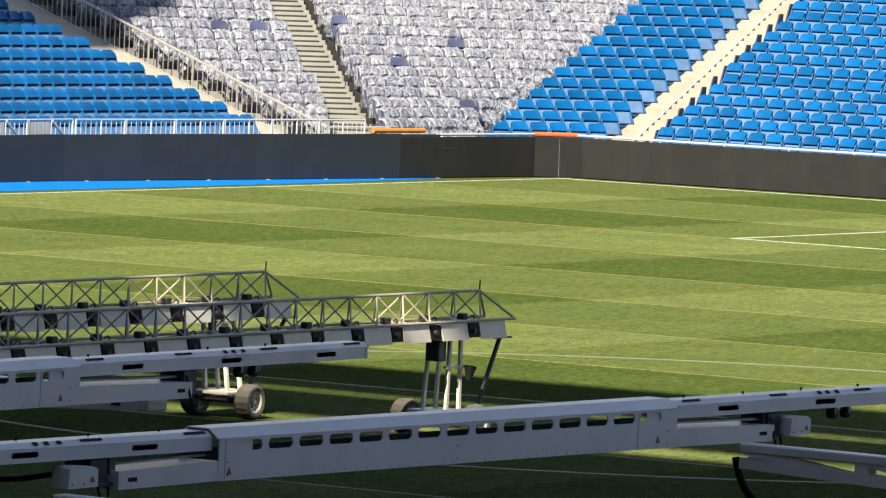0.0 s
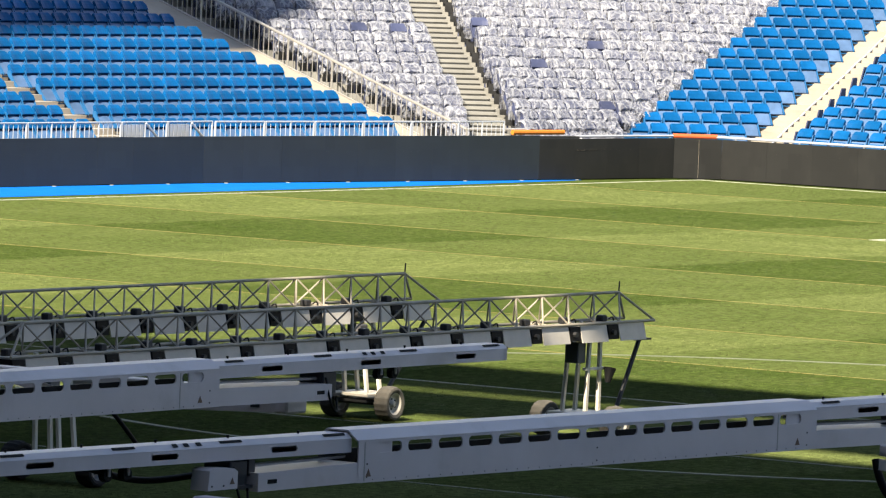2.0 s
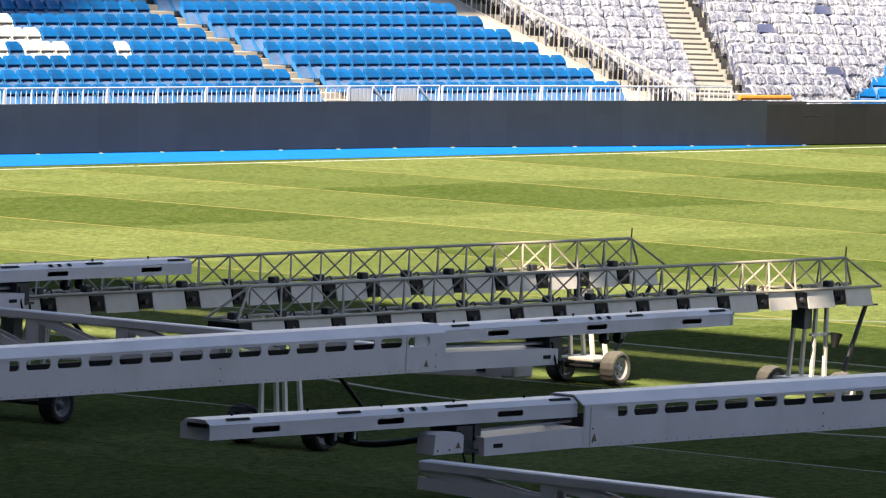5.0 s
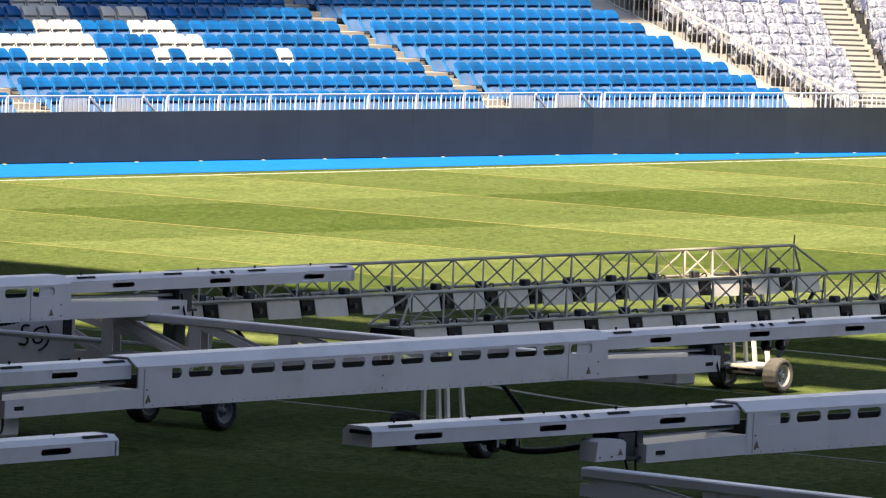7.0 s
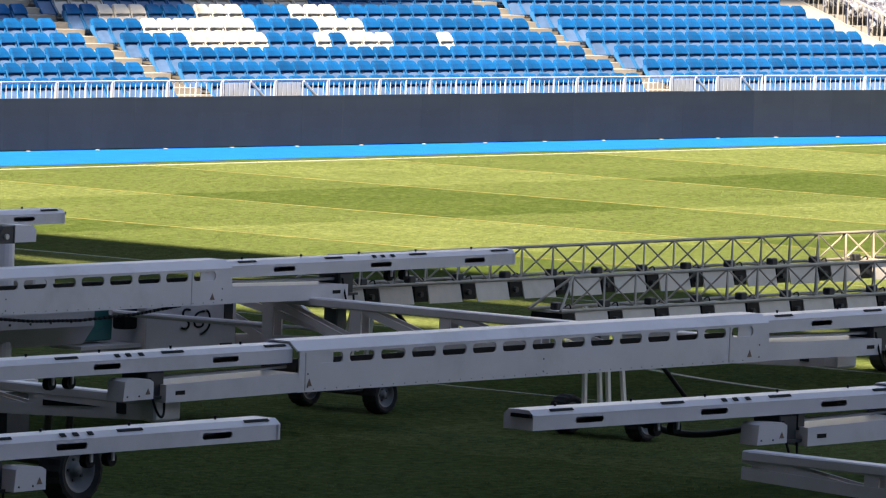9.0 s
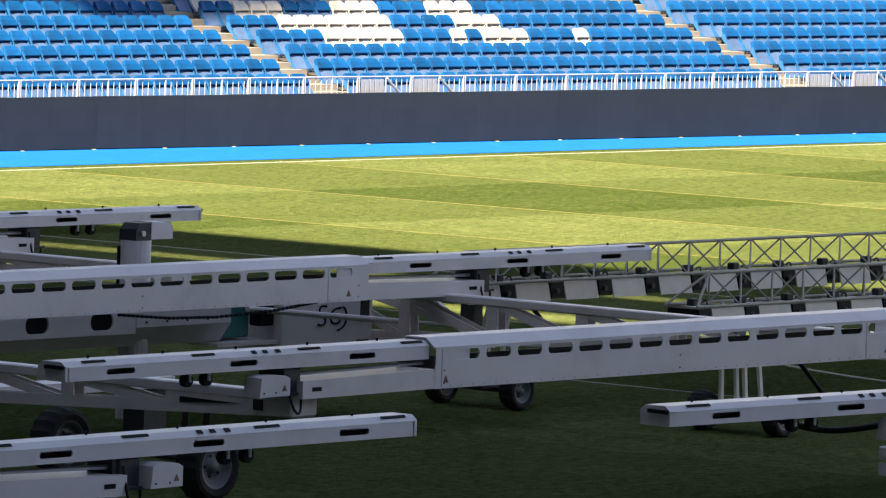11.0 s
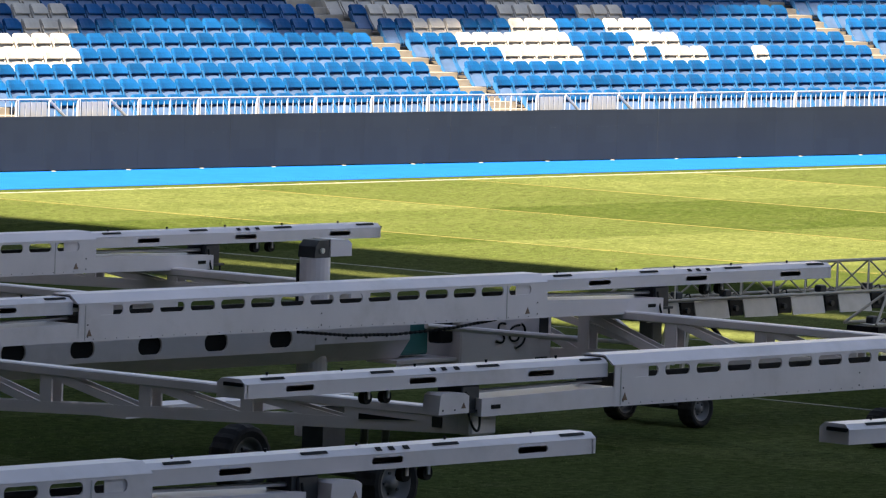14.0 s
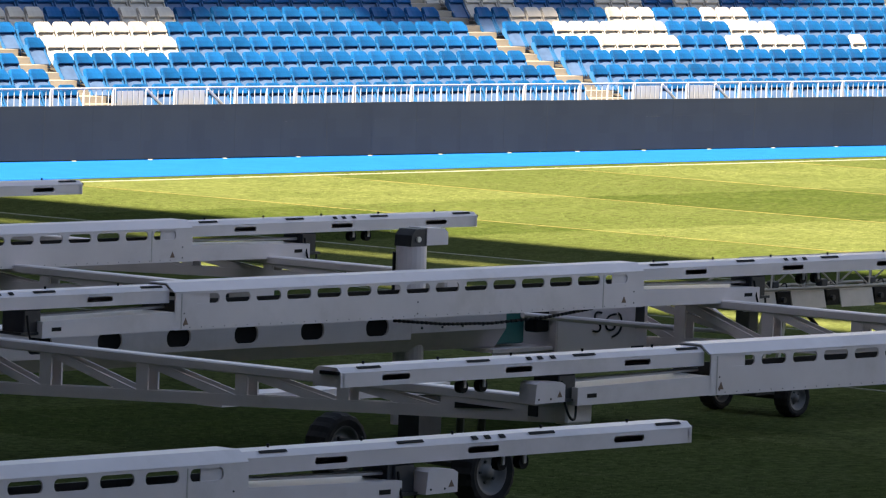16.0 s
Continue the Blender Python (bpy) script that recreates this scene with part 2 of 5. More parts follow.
def again(ob, m=None, parent=None):
    """Another object on the same mesh, for pieces that repeat."""
    o = ob.copy()
    scene.collection.objects.link(o)
    if parent:
        o.parent = parent
    if m is not None:
        o.matrix_basis = m
    return o


def thing(name, m, label, category, group="", kind=""):
    return_ob = new(name)
    return_ob.empty_display_size = 0.2
    return_ob.matrix_basis = m
    return tagged(return_ob, label, category, group, kind)


def add_box(bm, x0, x1, y0, y1, z0, z1, bevel=0.0, mat=0):
    v = [bm.verts.new(p) for p in ((x0, y0, z0), (x1, y0, z0), (x1, y1, z0), (x0, y1, z0), (x0, y0, z1), (x1, y0, z1), (x1, y1, z1), (x0, y1, z1))]
    fs = [bm.faces.new([v[i] for i in q]) for q in ((3, 2, 1, 0), (4, 5, 6, 7), (0, 1, 5, 4), (1, 2, 6, 5), (2, 3, 7, 6), (3, 0, 4, 7))]
    for f in fs:
        f.material_index = mat
    if bevel:
        bmesh.ops.bevel(bm, geom=list({e for f in fs for e in f.edges}), offset=bevel, segments=1, affect="EDGES", profile=0.5)
    return bm


def box(x0, x1, y0, y1, z0, z1, bevel=0.0):
    return add_box(bmesh.new(), x0, x1, y0, y1, z0, z1, bevel)


def add_prism(bm, poly, a, b, axis="x", mat=0):
    """A closed prism: poly is a ring of 2D points, swept from a to b along axis."""
    def at(u, v, s):
        return {"x": (s, u, v), "y": (u, s, v), "z": (u, v, s)}[axis]
    r0 = [bm.verts.new(at(u, v, a)) for u, v in poly]
    r1 = [bm.verts.new(at(u, v, b)) for u, v in poly]
    n = len(poly)
    fs = [bm.faces.new(r0[::-1]), bm.faces.new(r1)]
    for i in range(n):
        fs.append(bm.faces.new((r0[i], r0[(i + 1) % n], r1[(i + 1) % n], r1[i])))
    for f in fs:
        f.material_index = mat
    bmesh.ops.recalc_face_normals(bm, faces=fs)
    return bm


def prism(poly, a, b, axis="x"):
    return add_prism(bmesh.new(), poly, a, b, axis)


def add_rod(bm, p, q, r, sides=8, r2=None, mat=0):
    p, q = Vector(p), Vector(q)
    d = (q - p).normalized()
    u = d.orthogonal().normalized()
    w = d.cross(u)
    rings = []
    for c, rad in ((p, r), (q, r if r2 is None else r2)):
        rings.append([bm.verts.new(c + rad * (math.cos(2 * math.pi * i / sides) * u + math.sin(2 * math.pi * i / sides) * w)) for i in range(sides)])
    fs = [bm.faces.new(rings[0][::-1]), bm.faces.new(rings[1])]
    for i in range(sides):
        fs.append(bm.faces.new((rings[0][i], rings[0][(i + 1) % sides], rings[1][(i + 1) % sides], rings[1][i])))
    for f in fs:
        f.material_index = mat
    return bm


def rod(p, q, r, sides=8, r2=None):
    return add_rod(bmesh.new(), p, q, r, sides, r2)


def add_bar(bm, p, q, w, d, side=(1, 0, 0)):
    """A flat bar from p to q, d thick along side and w wide across."""
    p, q, s = Vector(p), Vector(q), Vector(side).normalized()
    t = (q - p).normalized()
    n = t.cross(s).normalized()
    c = [bm.verts.new(e + a * n * w / 2 + b * s * d / 2) for e in (p, q) for a, b in ((-1, -1), (1, -1), (1, 1), (-1, 1))]
    fs = [bm.faces.new([c[i] for i in f]) for f in ((3, 2, 1, 0), (4, 5, 6, 7), (0, 1, 5, 4), (1, 2, 6, 5), (2, 3, 7, 6), (3, 0, 4, 7))]
    bmesh.ops.recalc_face_normals(bm, faces=fs)
    return bm


def tube_path(pts, r, name="cable"):
    cu = bpy.data.curves.new(name, "CURVE")
    cu.dimensions, cu.bevel_depth, cu.bevel_resolution, cu.resolution_u = "3D", r, 2, 6
    sp = cu.splines.new("NURBS")
    sp.points.add(len(pts) - 1)
    for i, p in enumerate(pts):
        sp.points[i].co = (*p, 1)
    sp.use_endpoint_u, sp.order_u = True, 3
    tmp = bpy.data.objects.new(name, cu)
    scene.collection.objects.link(tmp)
    dg = bpy.context.evaluated_depsgraph_get()
    me = bpy.data.meshes.new_from_object(tmp.evaluated_get(dg))
    bpy.data.objects.remove(tmp)
    bm = bmesh.new()
    bm.from_mesh(me)
    return bm


def slotted_plate(bm, x0, x1, z0, z1, holes, y, thick, up=True):
    """An upright plate in the xz plane with rounded through-slots (cx, cz, half length, half height), real holes with depth."""
    n = 16
    xs = [x0] + [(holes[i][0] + holes[i + 1][0]) / 2 for i in range(len(holes) - 1)] + [x1]
    if len(holes) == 1:
        xs = [x0, x1]
    for (cx, cz, a, b), l, r in zip(holes, xs[:-1], xs[1:]):
        slot, rim = [], []
        for i in range(n):
            w = 2 * math.pi * (i + 0.5) / n
            c, s = math.cos(w), math.sin(w)
            # straight sides, round ends
            slot.append((cx + math.copysign(a - b, c) + b * math.copysign(abs(c) ** 0.95, c), cz + b * math.copysign(abs(s) ** 0.85, s)))
            # matching point on the cell's edge
            k = min(1 / max(abs(c), 1e-6), 1 / max(abs(s), 1e-6))
            ux, uz = c * k, s * k
            rim.append((cx + (ux * (r - cx) if ux > 0 else ux * (cx - l)), cz + (uz * (z1 - cz) if uz > 0 else uz * (cz - z0))))
        # put true corners in by snapping the nearest rim points
        for qx, qz in ((l, z0), (r, z0), (r, z1), (l, z1)):
            j = min(range(n), key=lambda i: ((rim[i][0] - qx) / (r - l)) ** 2 + ((rim[i][1] - qz) / (z1 - z0)) ** 2)
            rim[j] = (qx, qz)
        layers = []
        for yy in (y, y + thick):
            layers.append(([bm.verts.new((px, yy, pz)) for px, pz in rim], [bm.verts.new((px, yy, pz)) for px, pz in slot]))
        for i in range(n):
            j = (i + 1) % n
            bm.faces.new((layers[0][0][i], layers[0][0][j], layers[0][1][j], layers[0][1][i]))
            bm.faces.new((layers[1][0][j], layers[1][0][i], layers[1][1][i], layers[1][1][j]))
            bm.faces.new((layers[0][1][i], layers[0][1][j], layers[1][1][j], layers[1][1][i]))
    bmesh.ops.remove_doubles(bm, verts=bm.verts, dist=0.0005)
    return bm


# ---- ground and pitch ----
def sheet(name, x0, x1, y0, y1, z, mat, nx=1, ny=1):
    bm = bmesh.new()
    g = [[bm.verts.new((x0 + (x1 - x0) * i / nx, y0 + (y1 - y0) * j / ny, z)) for j in range(ny + 1)] for i in range(nx + 1)]
    for i in range(nx):
        for j in range(ny):
            bm.faces.new((g[i][j], g[i + 1][j], g[i + 1][j + 1], g[i][j + 1]))
    return part(name, bm, mat)


tagged(sheet("ground", -600, 600, -600, 600, 0, GRASS), "mown football pitch grass in chequered light and dark squares", "grass", kind="structure")


def strip(name, p, q, w, z, mat, label):
    """A painted line, a few millimetres thick, on the grass."""
    p, q = Vector((*p, 0)), Vector((*q, 0))
    d = (q - p).normalized()
    n = Vector((-d.y, d.x, 0)) * w / 2
    bm = bmesh.new()
    lo = [bm.verts.new(v) for v in (p - n, q - n, q + n, p + n)]
    hi = [bm.verts.new(v.co + Vector((0, 0, z))) for v in lo]
    bm.faces.new(hi)
    for i in range(4):
        bm.faces.new((lo[i], lo[(i + 1) % 4], hi[(i + 1) % 4], hi[i]))
    return tagged(part(name, bm, mat), label, "pitch line", kind="structure")


WL = "white painted pitch line on grass"
strip("touchline", (-52.5, 34), (52.5, 34), 0.12, 0.005, LINE_WHITE, WL)
strip("goal_line", (52.5, -34), (52.5, 34.06), 0.12, 0.006, LINE_WHITE, WL)
strip("halfway_line", (0, -34), (0, 33.94), 0.12, 0.005, LINE_WORN, "worn white halfway line on grass")
strip("penalty_area_line", (36.06, 20.16), (52.44, 20.16), 0.12, 0.005, LINE_WHITE, WL)
strip("penalty_area_line", (36, -20.16), (36, 20.22), 0.12, 0.007, LINE_WHITE, WL)
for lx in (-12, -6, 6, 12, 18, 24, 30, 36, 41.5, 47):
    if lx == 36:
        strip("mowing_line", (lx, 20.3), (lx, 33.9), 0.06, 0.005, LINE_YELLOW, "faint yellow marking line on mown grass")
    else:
        # lines west of -5 lie in shade: darker paint stands for it
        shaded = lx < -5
        strip("mowing_line", (lx, -33.9), (lx, 33.9), 0.10 if shaded else 0.06, 0.004, LINE_SHADED if shaded else LINE_YELLOW, "faint marking line on grass, paint dulled for the roof's shade" if shaded else "faint yellow marking line on mown grass")
ring = bmesh.new()
N = 160
rv = []
for i in range(N):
    a = 2 * math.pi * i / N
    rv.append([ring.verts.new((r * math.cos(a), r * math.sin(a), z)) for r, z in ((9.09, 0), (9.09, 0.008), (9.21, 0.008), (9.21, 0))])
for i in range(N):
    for k in range(3):
        ring.faces.new((rv[i][k], rv[i][k + 1], rv[(i + 1) % N][k + 1], rv[(i + 1) % N][k]))
tagged(part("centre_circle", ring, LINE_WORN), "worn white centre circle on grass", "pitch line", kind="structure")

# ---- perimeter wall of dark panels ----
WALL = [(-20, 38.6), (9, 38.2), (19, 37.6), (29, 37.0), (38.6, 36.5), (44.5, 35.55), (49.3, 34.85), (51.4, 34.65), (52.5, 34.45), (53.0, 33.8), (53.1, 30), (53.1, 22), (53.1, -34)]
WALL_H, END_H = 0.90, 0.83


def along(path, step):
    """Points every step metres along a path, with the direction there."""
    out, carry = [], 0.0
    for a, b in zip(path[:-1], path[1:]):
        a, b = Vector(a), Vector(b)
        ln = (b - a).length
        s = carry
        while s < ln:
            out.append((a + (b - a) * s / ln, (b - a).normalized()))
            s += step
        carry = s - ln
    return out


blue = bmesh.new()
bp = [(-20, 38.6), (9, 38.2), (19, 37.6), (29, 37.0), (38.6, 36.5), (44.5, 35.55), (49.3, 34.85)]
inner = [(-20, 34.62), (9, 34.6), (19, 34.6), (29, 34.6), (38.6, 34.5), (44.5, 34.52), (49.3, 34.78)]
for i in range(len(bp) - 1):
    blue.faces.new([blue.verts.new((*p, 0.006)) for p in (inner[i], inner[i + 1], bp[i + 1], bp[i])])
bmesh.ops.remove_doubles(blue, verts=blue.verts, dist=0.001)
tagged(part("blue_border", blue, BLUE_TURF), "bright blue artificial turf strip beside the touchline", "turf", kind="structure")

wall = thing("wall_perimeter", Matrix(), "low wall of matt black display panels round the pitch", "wall", kind="structure")
pts = along(WALL[1:], 1.06)
core = bmesh.new()
for a, b in zip(WALL[:-1], WALL[1:]):
    a, b = Vector((*a, 0)), Vector((*b, 0))
    d = (b - a).normalized()
    n = Vector((-d.y, d.x, 0))
    q = [a + n * 0.05, b + n * 0.05, b + n * 0.22, a + n * 0.22]
    lo = [core.verts.new(v + Vector((0, 0, 0.03))) for v in q]
    top = (WALL_H if a.x < 48 else END_H) - 0.02
    hi = [core.verts.new(v + Vector((0, 0, top))) for v in q]
    core.faces.new(hi)
    for i in range(4):
        core.faces.new((lo[i], lo[(i + 1) % 4], hi[(i + 1) % 4], hi[i]))
part("frame", core, STEEL_DARK, wall)
panels = {}
for (p, d), (p2, d2) in zip(pts[:-1], pts[1:]):
    if p.y < 18:
        continue
    mt = LED_SHADE if p.x < 48.0 else LED_END_LIT
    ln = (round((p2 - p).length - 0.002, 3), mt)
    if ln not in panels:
        panels[ln] = part("panel", box(0, ln[0], 0, 0.05, 0.02, WALL_H if mt is LED_SHADE else END_H), mt, wall)
        o = panels[ln]
    else:
        o = again(panels[ln], parent=wall)
    dd = (p2 - p).normalized()
    o.matrix_basis = Matrix.Translation((p.x, p.y, random.uniform(-0.004, 0.004))) @ Matrix.Rotation(math.atan2(dd.y, dd.x), 4, "Z") @ Matrix.Translation((0, random.uniform(-0.002, 0.002), 0))
foot0 = None
for p, d in along(WALL[1:7], 1.68):
    m = Matrix.Translation((p.x, p.y - 0.06, 0.006)) @ Matrix.Rotation(math.atan2(d.y, d.x), 4, "Z")
    if foot0 is None:
        foot0 = part("foot", prism([(-0.025, 0), (0.02, 0), (0.02, 0.012), (-0.018, 0.006)], -0.035, 0.035), GREY_CONCRETE, wall, "small pale foot bracket")
        foot0.matrix_basis = m
    else:
        again(foot0, m, wall)
seam = part("seam_post", box(-0.006, 0.006, -0.03, 0.0, 0.02, END_H - 0.01), TRUSS, wall, "thin pale joint strip")
seam.matrix_basis = Matrix.Translation((52.66, 34.16, 0)) @ Matrix.Rotation(radians(-50), 4, "Z")

# ---- stands ----
DEPTH, RISE = 0.66, 0.225


class Block:
    """Rows between two flank lines; k counts rows upwards from the front."""
    def __init__(self, left, lstep, right, rstep, floor, rows, rise=RISE):
        self.rise = rise
        self.left, self.lstep, self.right, self.rstep, self.floor, self.rows = Vector(left), Vector(lstep), Vector(right), Vector(rstep), floor, rows

    def ends(self, k):
        return self.left + self.lstep * k, self.right + self.rstep * k

    def z(self, k):
        return self.floor + self.rise * k


def terrace(name, blk, mat, label):
    """Stepped concrete under a block."""
    bm = bmesh.new()
    for k in range(blk.rows):
        a, b = blk.ends(k - 0.55)
        c, d = blk.ends(k + 0.45)
        z = blk.z(k)
        q = [a, b, d, c]
        hi = [bm.verts.new((p.x, p.y, z)) for p in q]
        lo = [bm.verts.new((p.x, p.y, z - RISE - 0.25)) for p in q]
        bm.faces.new(hi)
        for i in range(4):
            bm.faces.new((lo[i], lo[(i + 1) % 4], hi[(i + 1) % 4], hi[i]))
    bmesh.ops.recalc_face_normals(bm, faces=bm.faces)
    return tagged(part(name, bm, mat), label, "terrace", kind="structure")


S = 0.06
F = 0.86                               # the corner and end rows are closer
LEFT = Block((4.0, 39.22), (S, DEPTH), (45.55, 37.05), (S, DEPTH), 0.623, 14)
WEDGE_L = Block((47.85, 36.85), (S * F, DEPTH * F), (48.05, 36.45), (0.45 * F, 0.47 * F), 0.33, 20, RISE * F)
STEPS = Block((48.05, 36.45), (0.45 * F, 0.47 * F), (48.75, 35.95), (0.45 * F, 0.47 * F), 0.33, 20, RISE * F)
WEDGE_R = Block((48.75, 35.95), (0.45 * F, 0.47 * F), (51.60, 35.58), (DEPTH * F, 0.05), 0.30, 20, RISE * F)
RIGHT_A = Block((51.60, 35.58), (DEPTH * F, 0.05), (53.84, 33.87), (DEPTH * F, 0.075), 0.31, 20, 0.216)
AISLE_R = Block((53.56, 34.08), (DEPTH * F, 0.075), (54.05, 32.75), (DEPTH * F, 0.075), 0.31, 20, 0.216)
RIGHT_B = Block((54.0, 32.98), (DEPTH * F, 0.075), (54.1, 18.0), (DEPTH * F, 0.0), 0.31, 20, 0.216)
terrace("terrace_side", LEFT, CONCRETE, "pale stepped concrete terrace under blue seats")
terrace("terrace_corner", WEDGE_L, GREY_CONCRETE, "stepped concrete terrace under plastic covered seats")
terrace("terrace_corner", WEDGE_R, GREY_CONCRETE, "stepped concrete terrace under plastic covered seats")
terrace("terrace_end", RIGHT_A, CONCRETE, "pale stepped concrete terrace under blue seats")
terrace("terrace_end", RIGHT_B, CONCRETE, "pale stepped concrete terrace under blue seats")


def stair(name, blk, mat, label, nosing=False):
    """An aisle with a half step to every row."""
    ob = thing(name, Matrix(), label, "stairs", kind="structure")
    for k in range(blk.rows):
        for h in (0, 1):
            kk = k + 0.5 * h
            a, b = blk.ends(kk - 0.55)
            c, d = blk.ends(kk - 0.05)
            z = blk.z(kk) + 0.006
            bm = bmesh.new()
            hi = [bm.verts.new((p.x, p.y, z)) for p in (a, b, d, c)]
            lo = [bm.verts.new((p.x, p.y, z - 0.42)) for p in (a, b, d, c)]
            bm.faces.new(hi)
            for i in range(4):
                bm.faces.new((lo[i], lo[(i + 1) % 4], hi[(i + 1) % 4], hi[i]))
            bmesh.ops.recalc_face_normals(bm, faces=bm.faces)
            if nosing:
                o = (a - c) * 0.12
                e = c + (a - c) * 0.35
                g = d + (b - d) * 0.35
                q = [a + o, b + o, g, e]
                up = [bm.verts.new((p.x, p.y, z + 0.004)) for p in q]
                dn = [bm.verts.new((p.x, p.y, z - 0.05)) for p in q]
                bm.faces.new(up)
                for i in range(4):
                    bm.faces.new((dn[i], dn[(i + 1) % 4], up[(i + 1) % 4], up[i]))
                bm.faces.new(dn[::-1])
                bmesh.ops.recalc_face_normals(bm, faces=bm.faces)
            part("step", bm, mat, ob)
    return ob


stair("stairs_corner", STEPS, GREY_CONCRETE, "grey concrete stairs between plastic covered seats", True)
stair("stairs_end", AISLE_R, CONCRETE, "pale concrete aisle stairs between blue seats")
# aisles of the side stand: the seats' ends on both sides, at the front row; they lean back by LEAN a row
AISLES = ((11.57, 12.40), (23.60, 24.56), (36.46, 37.43))
LEAN = -0.03


def row_at(x, k):
    """The point of the side stand's row k at x."""
    a, b = LEFT.ends(k)
    return a + (b - a) * ((x - a.x) / (b.x - a.x))


for x0, x1 in AISLES:
    stair("stairs_side", Block(row_at(x0 + 0.02, 0), (LEAN, DEPTH), row_at(x1 + 0.06, 0), (LEAN, DEPTH), LEFT.floor + 0.13, 9), CONCRETE, "pale concrete aisle stairs between blue seats")

# front slab that closes the stand behind the wall
slab = bmesh.new()
back = [(-20, 39.2), (9, 38.62), (19, 38.1), (29, 37.5), (38.6, 37.0), (44.5, 36.4), (48.9, 35.7), (51.7, 35.2), (53.0, 34.6), (53.55, 33.9), (53.65, 30), (53.65, 22), (53.65, -34)]
for i in range(len(back) - 1):
    o = [Vector(WALL[j]) for j in (i, i + 1)]
    q = [o[0], o[1], Vector(back[i + 1]), Vector(back[i])]
    slab.faces.new([slab.verts.new((p.x, p.y, 0.60)) for p in q])
tagged(part("front_walkway", slab, CONCRETE), "pale concrete walkway behind the wall", "walkway", kind="structure")


# ---- seats ----
def seat_meshes(colour, lift=0.0):
    """Meshes of one tip-up stadium seat facing -y: backrest, pan, bracket; lift lengthens its feet."""
    w = 0.174
    bb = bmesh.new()
    prof = [(0.028, 0.393), (0.020, 0.410), (0.070, 0.500), (0.118, 0.556), (0.140, 0.570), (0.162, 0.562), (0.160, 0.530), (0.125, 0.420), (0.112, 0.330), (0.082, 0.330), (0.080, 0.393)]
    cols = []
    for u, drop in ((-1, 0.040), (-0.94, 0.012), (-0.78, 0.0), (-0.3, 0.0), (0.3, 0.0), (0.78, 0.0), (0.94, 0.012), (1, 0.040)):
        cols.append([bb.verts.new((u * w * (0.965 if z > 0.53 else 1.0), y - 0.022 * u * u, z - (drop if z > 0.54 else 0.0) + lift)) for y, z in prof])
    for a, b in zip(cols[:-1], cols[1:]):
        for k in range(len(prof)):
            k2 = (k + 1) % len(prof)
            bb.faces.new((a[k], a[k2], b[k2], b[k]))
    bb.faces.new(cols[0][::-1]); bb.faces.new(cols[-1])
    bmesh.ops.recalc_face_normals(bb, faces=bb.faces)
    me_b = bpy.data.meshes.new("backrest")
    bb.to_mesh(me_b); bb.free(); me_b.materials.append(colour)
    # the pan, tipped up against the back
    pn = bmesh.new()
    prof = [(0.058, 0.362), (0.040, 0.366), (-0.055, 0.235), (-0.138, 0.140), (-0.125, 0.122), (-0.09, 0.125), (0.07, 0.335)]
    add_prism(pn, [(y, z + lift) for y, z in prof], -0.168, 0.168)
    for v in pn.verts:
        if v.co.z < 0.16 + lift:
            v.co.x *= 0.92
    bmesh.ops.recalc_face_normals(pn, faces=pn.faces)
    me_p = bpy.data.meshes.new("pan")
    pn.to_mesh(me_p); pn.free(); me_p.materials.append(SEAT_PAN if colour is SEAT_BLUE else colour)
    br = bmesh.new()
    for sx in (-0.15, 0.14):
        add_prism(br, [(-0.03, 0.0), (0.02, 0.0), (0.06, 0.30 + lift), (0.01, 0.30 + lift)], sx, sx + 0.014)
    for y, z in ((-0.10, 0.070), (-0.06, 0.105)):
        add_box(br, -0.216, 0.216, y, y + 0.022, z + lift, z + 0.020 + lift)
    for sx in (-0.12, 0.0, 0.12):
        add_box(br, sx - 0.008, sx + 0.008, -0.10, -0.03, 0.075 + lift, 0.10 + lift)
    # side wings that run from the back down beside the pan
    for sx in (-1, 1):
        wing = [(-0.155, 0.150), (-0.135, 0.105), (0.02, 0.26), (0.11, 0.36), (0.12, 0.45), (0.045, 0.45), (0.015, 0.385), (-0.03, 0.305)]
        add_prism(br, [(y, z + lift) for y, z in wing], sx * 0.183 - 0.010, sx * 0.183 + 0.010)
    bmesh.ops.recalc_face_normals(br, faces=br.faces)
    me_k = bpy.data.meshes.new("bracket")
    br.to_mesh(me_k); br.free(); me_k.materials.append(BRACKET if colour is SEAT_BLUE else colour)
    return me_b, me_p, me_k


BRACKET = plain("seat_bracket_paint", (0.010, 0.100, 0.27), 0.5, vary=0.1)
SEATS = {"blue": seat_meshes(SEAT_BLUE), "white": seat_meshes(SEAT_WHITE), "navy": seat_meshes(SEAT_NAVY, 0.255)}


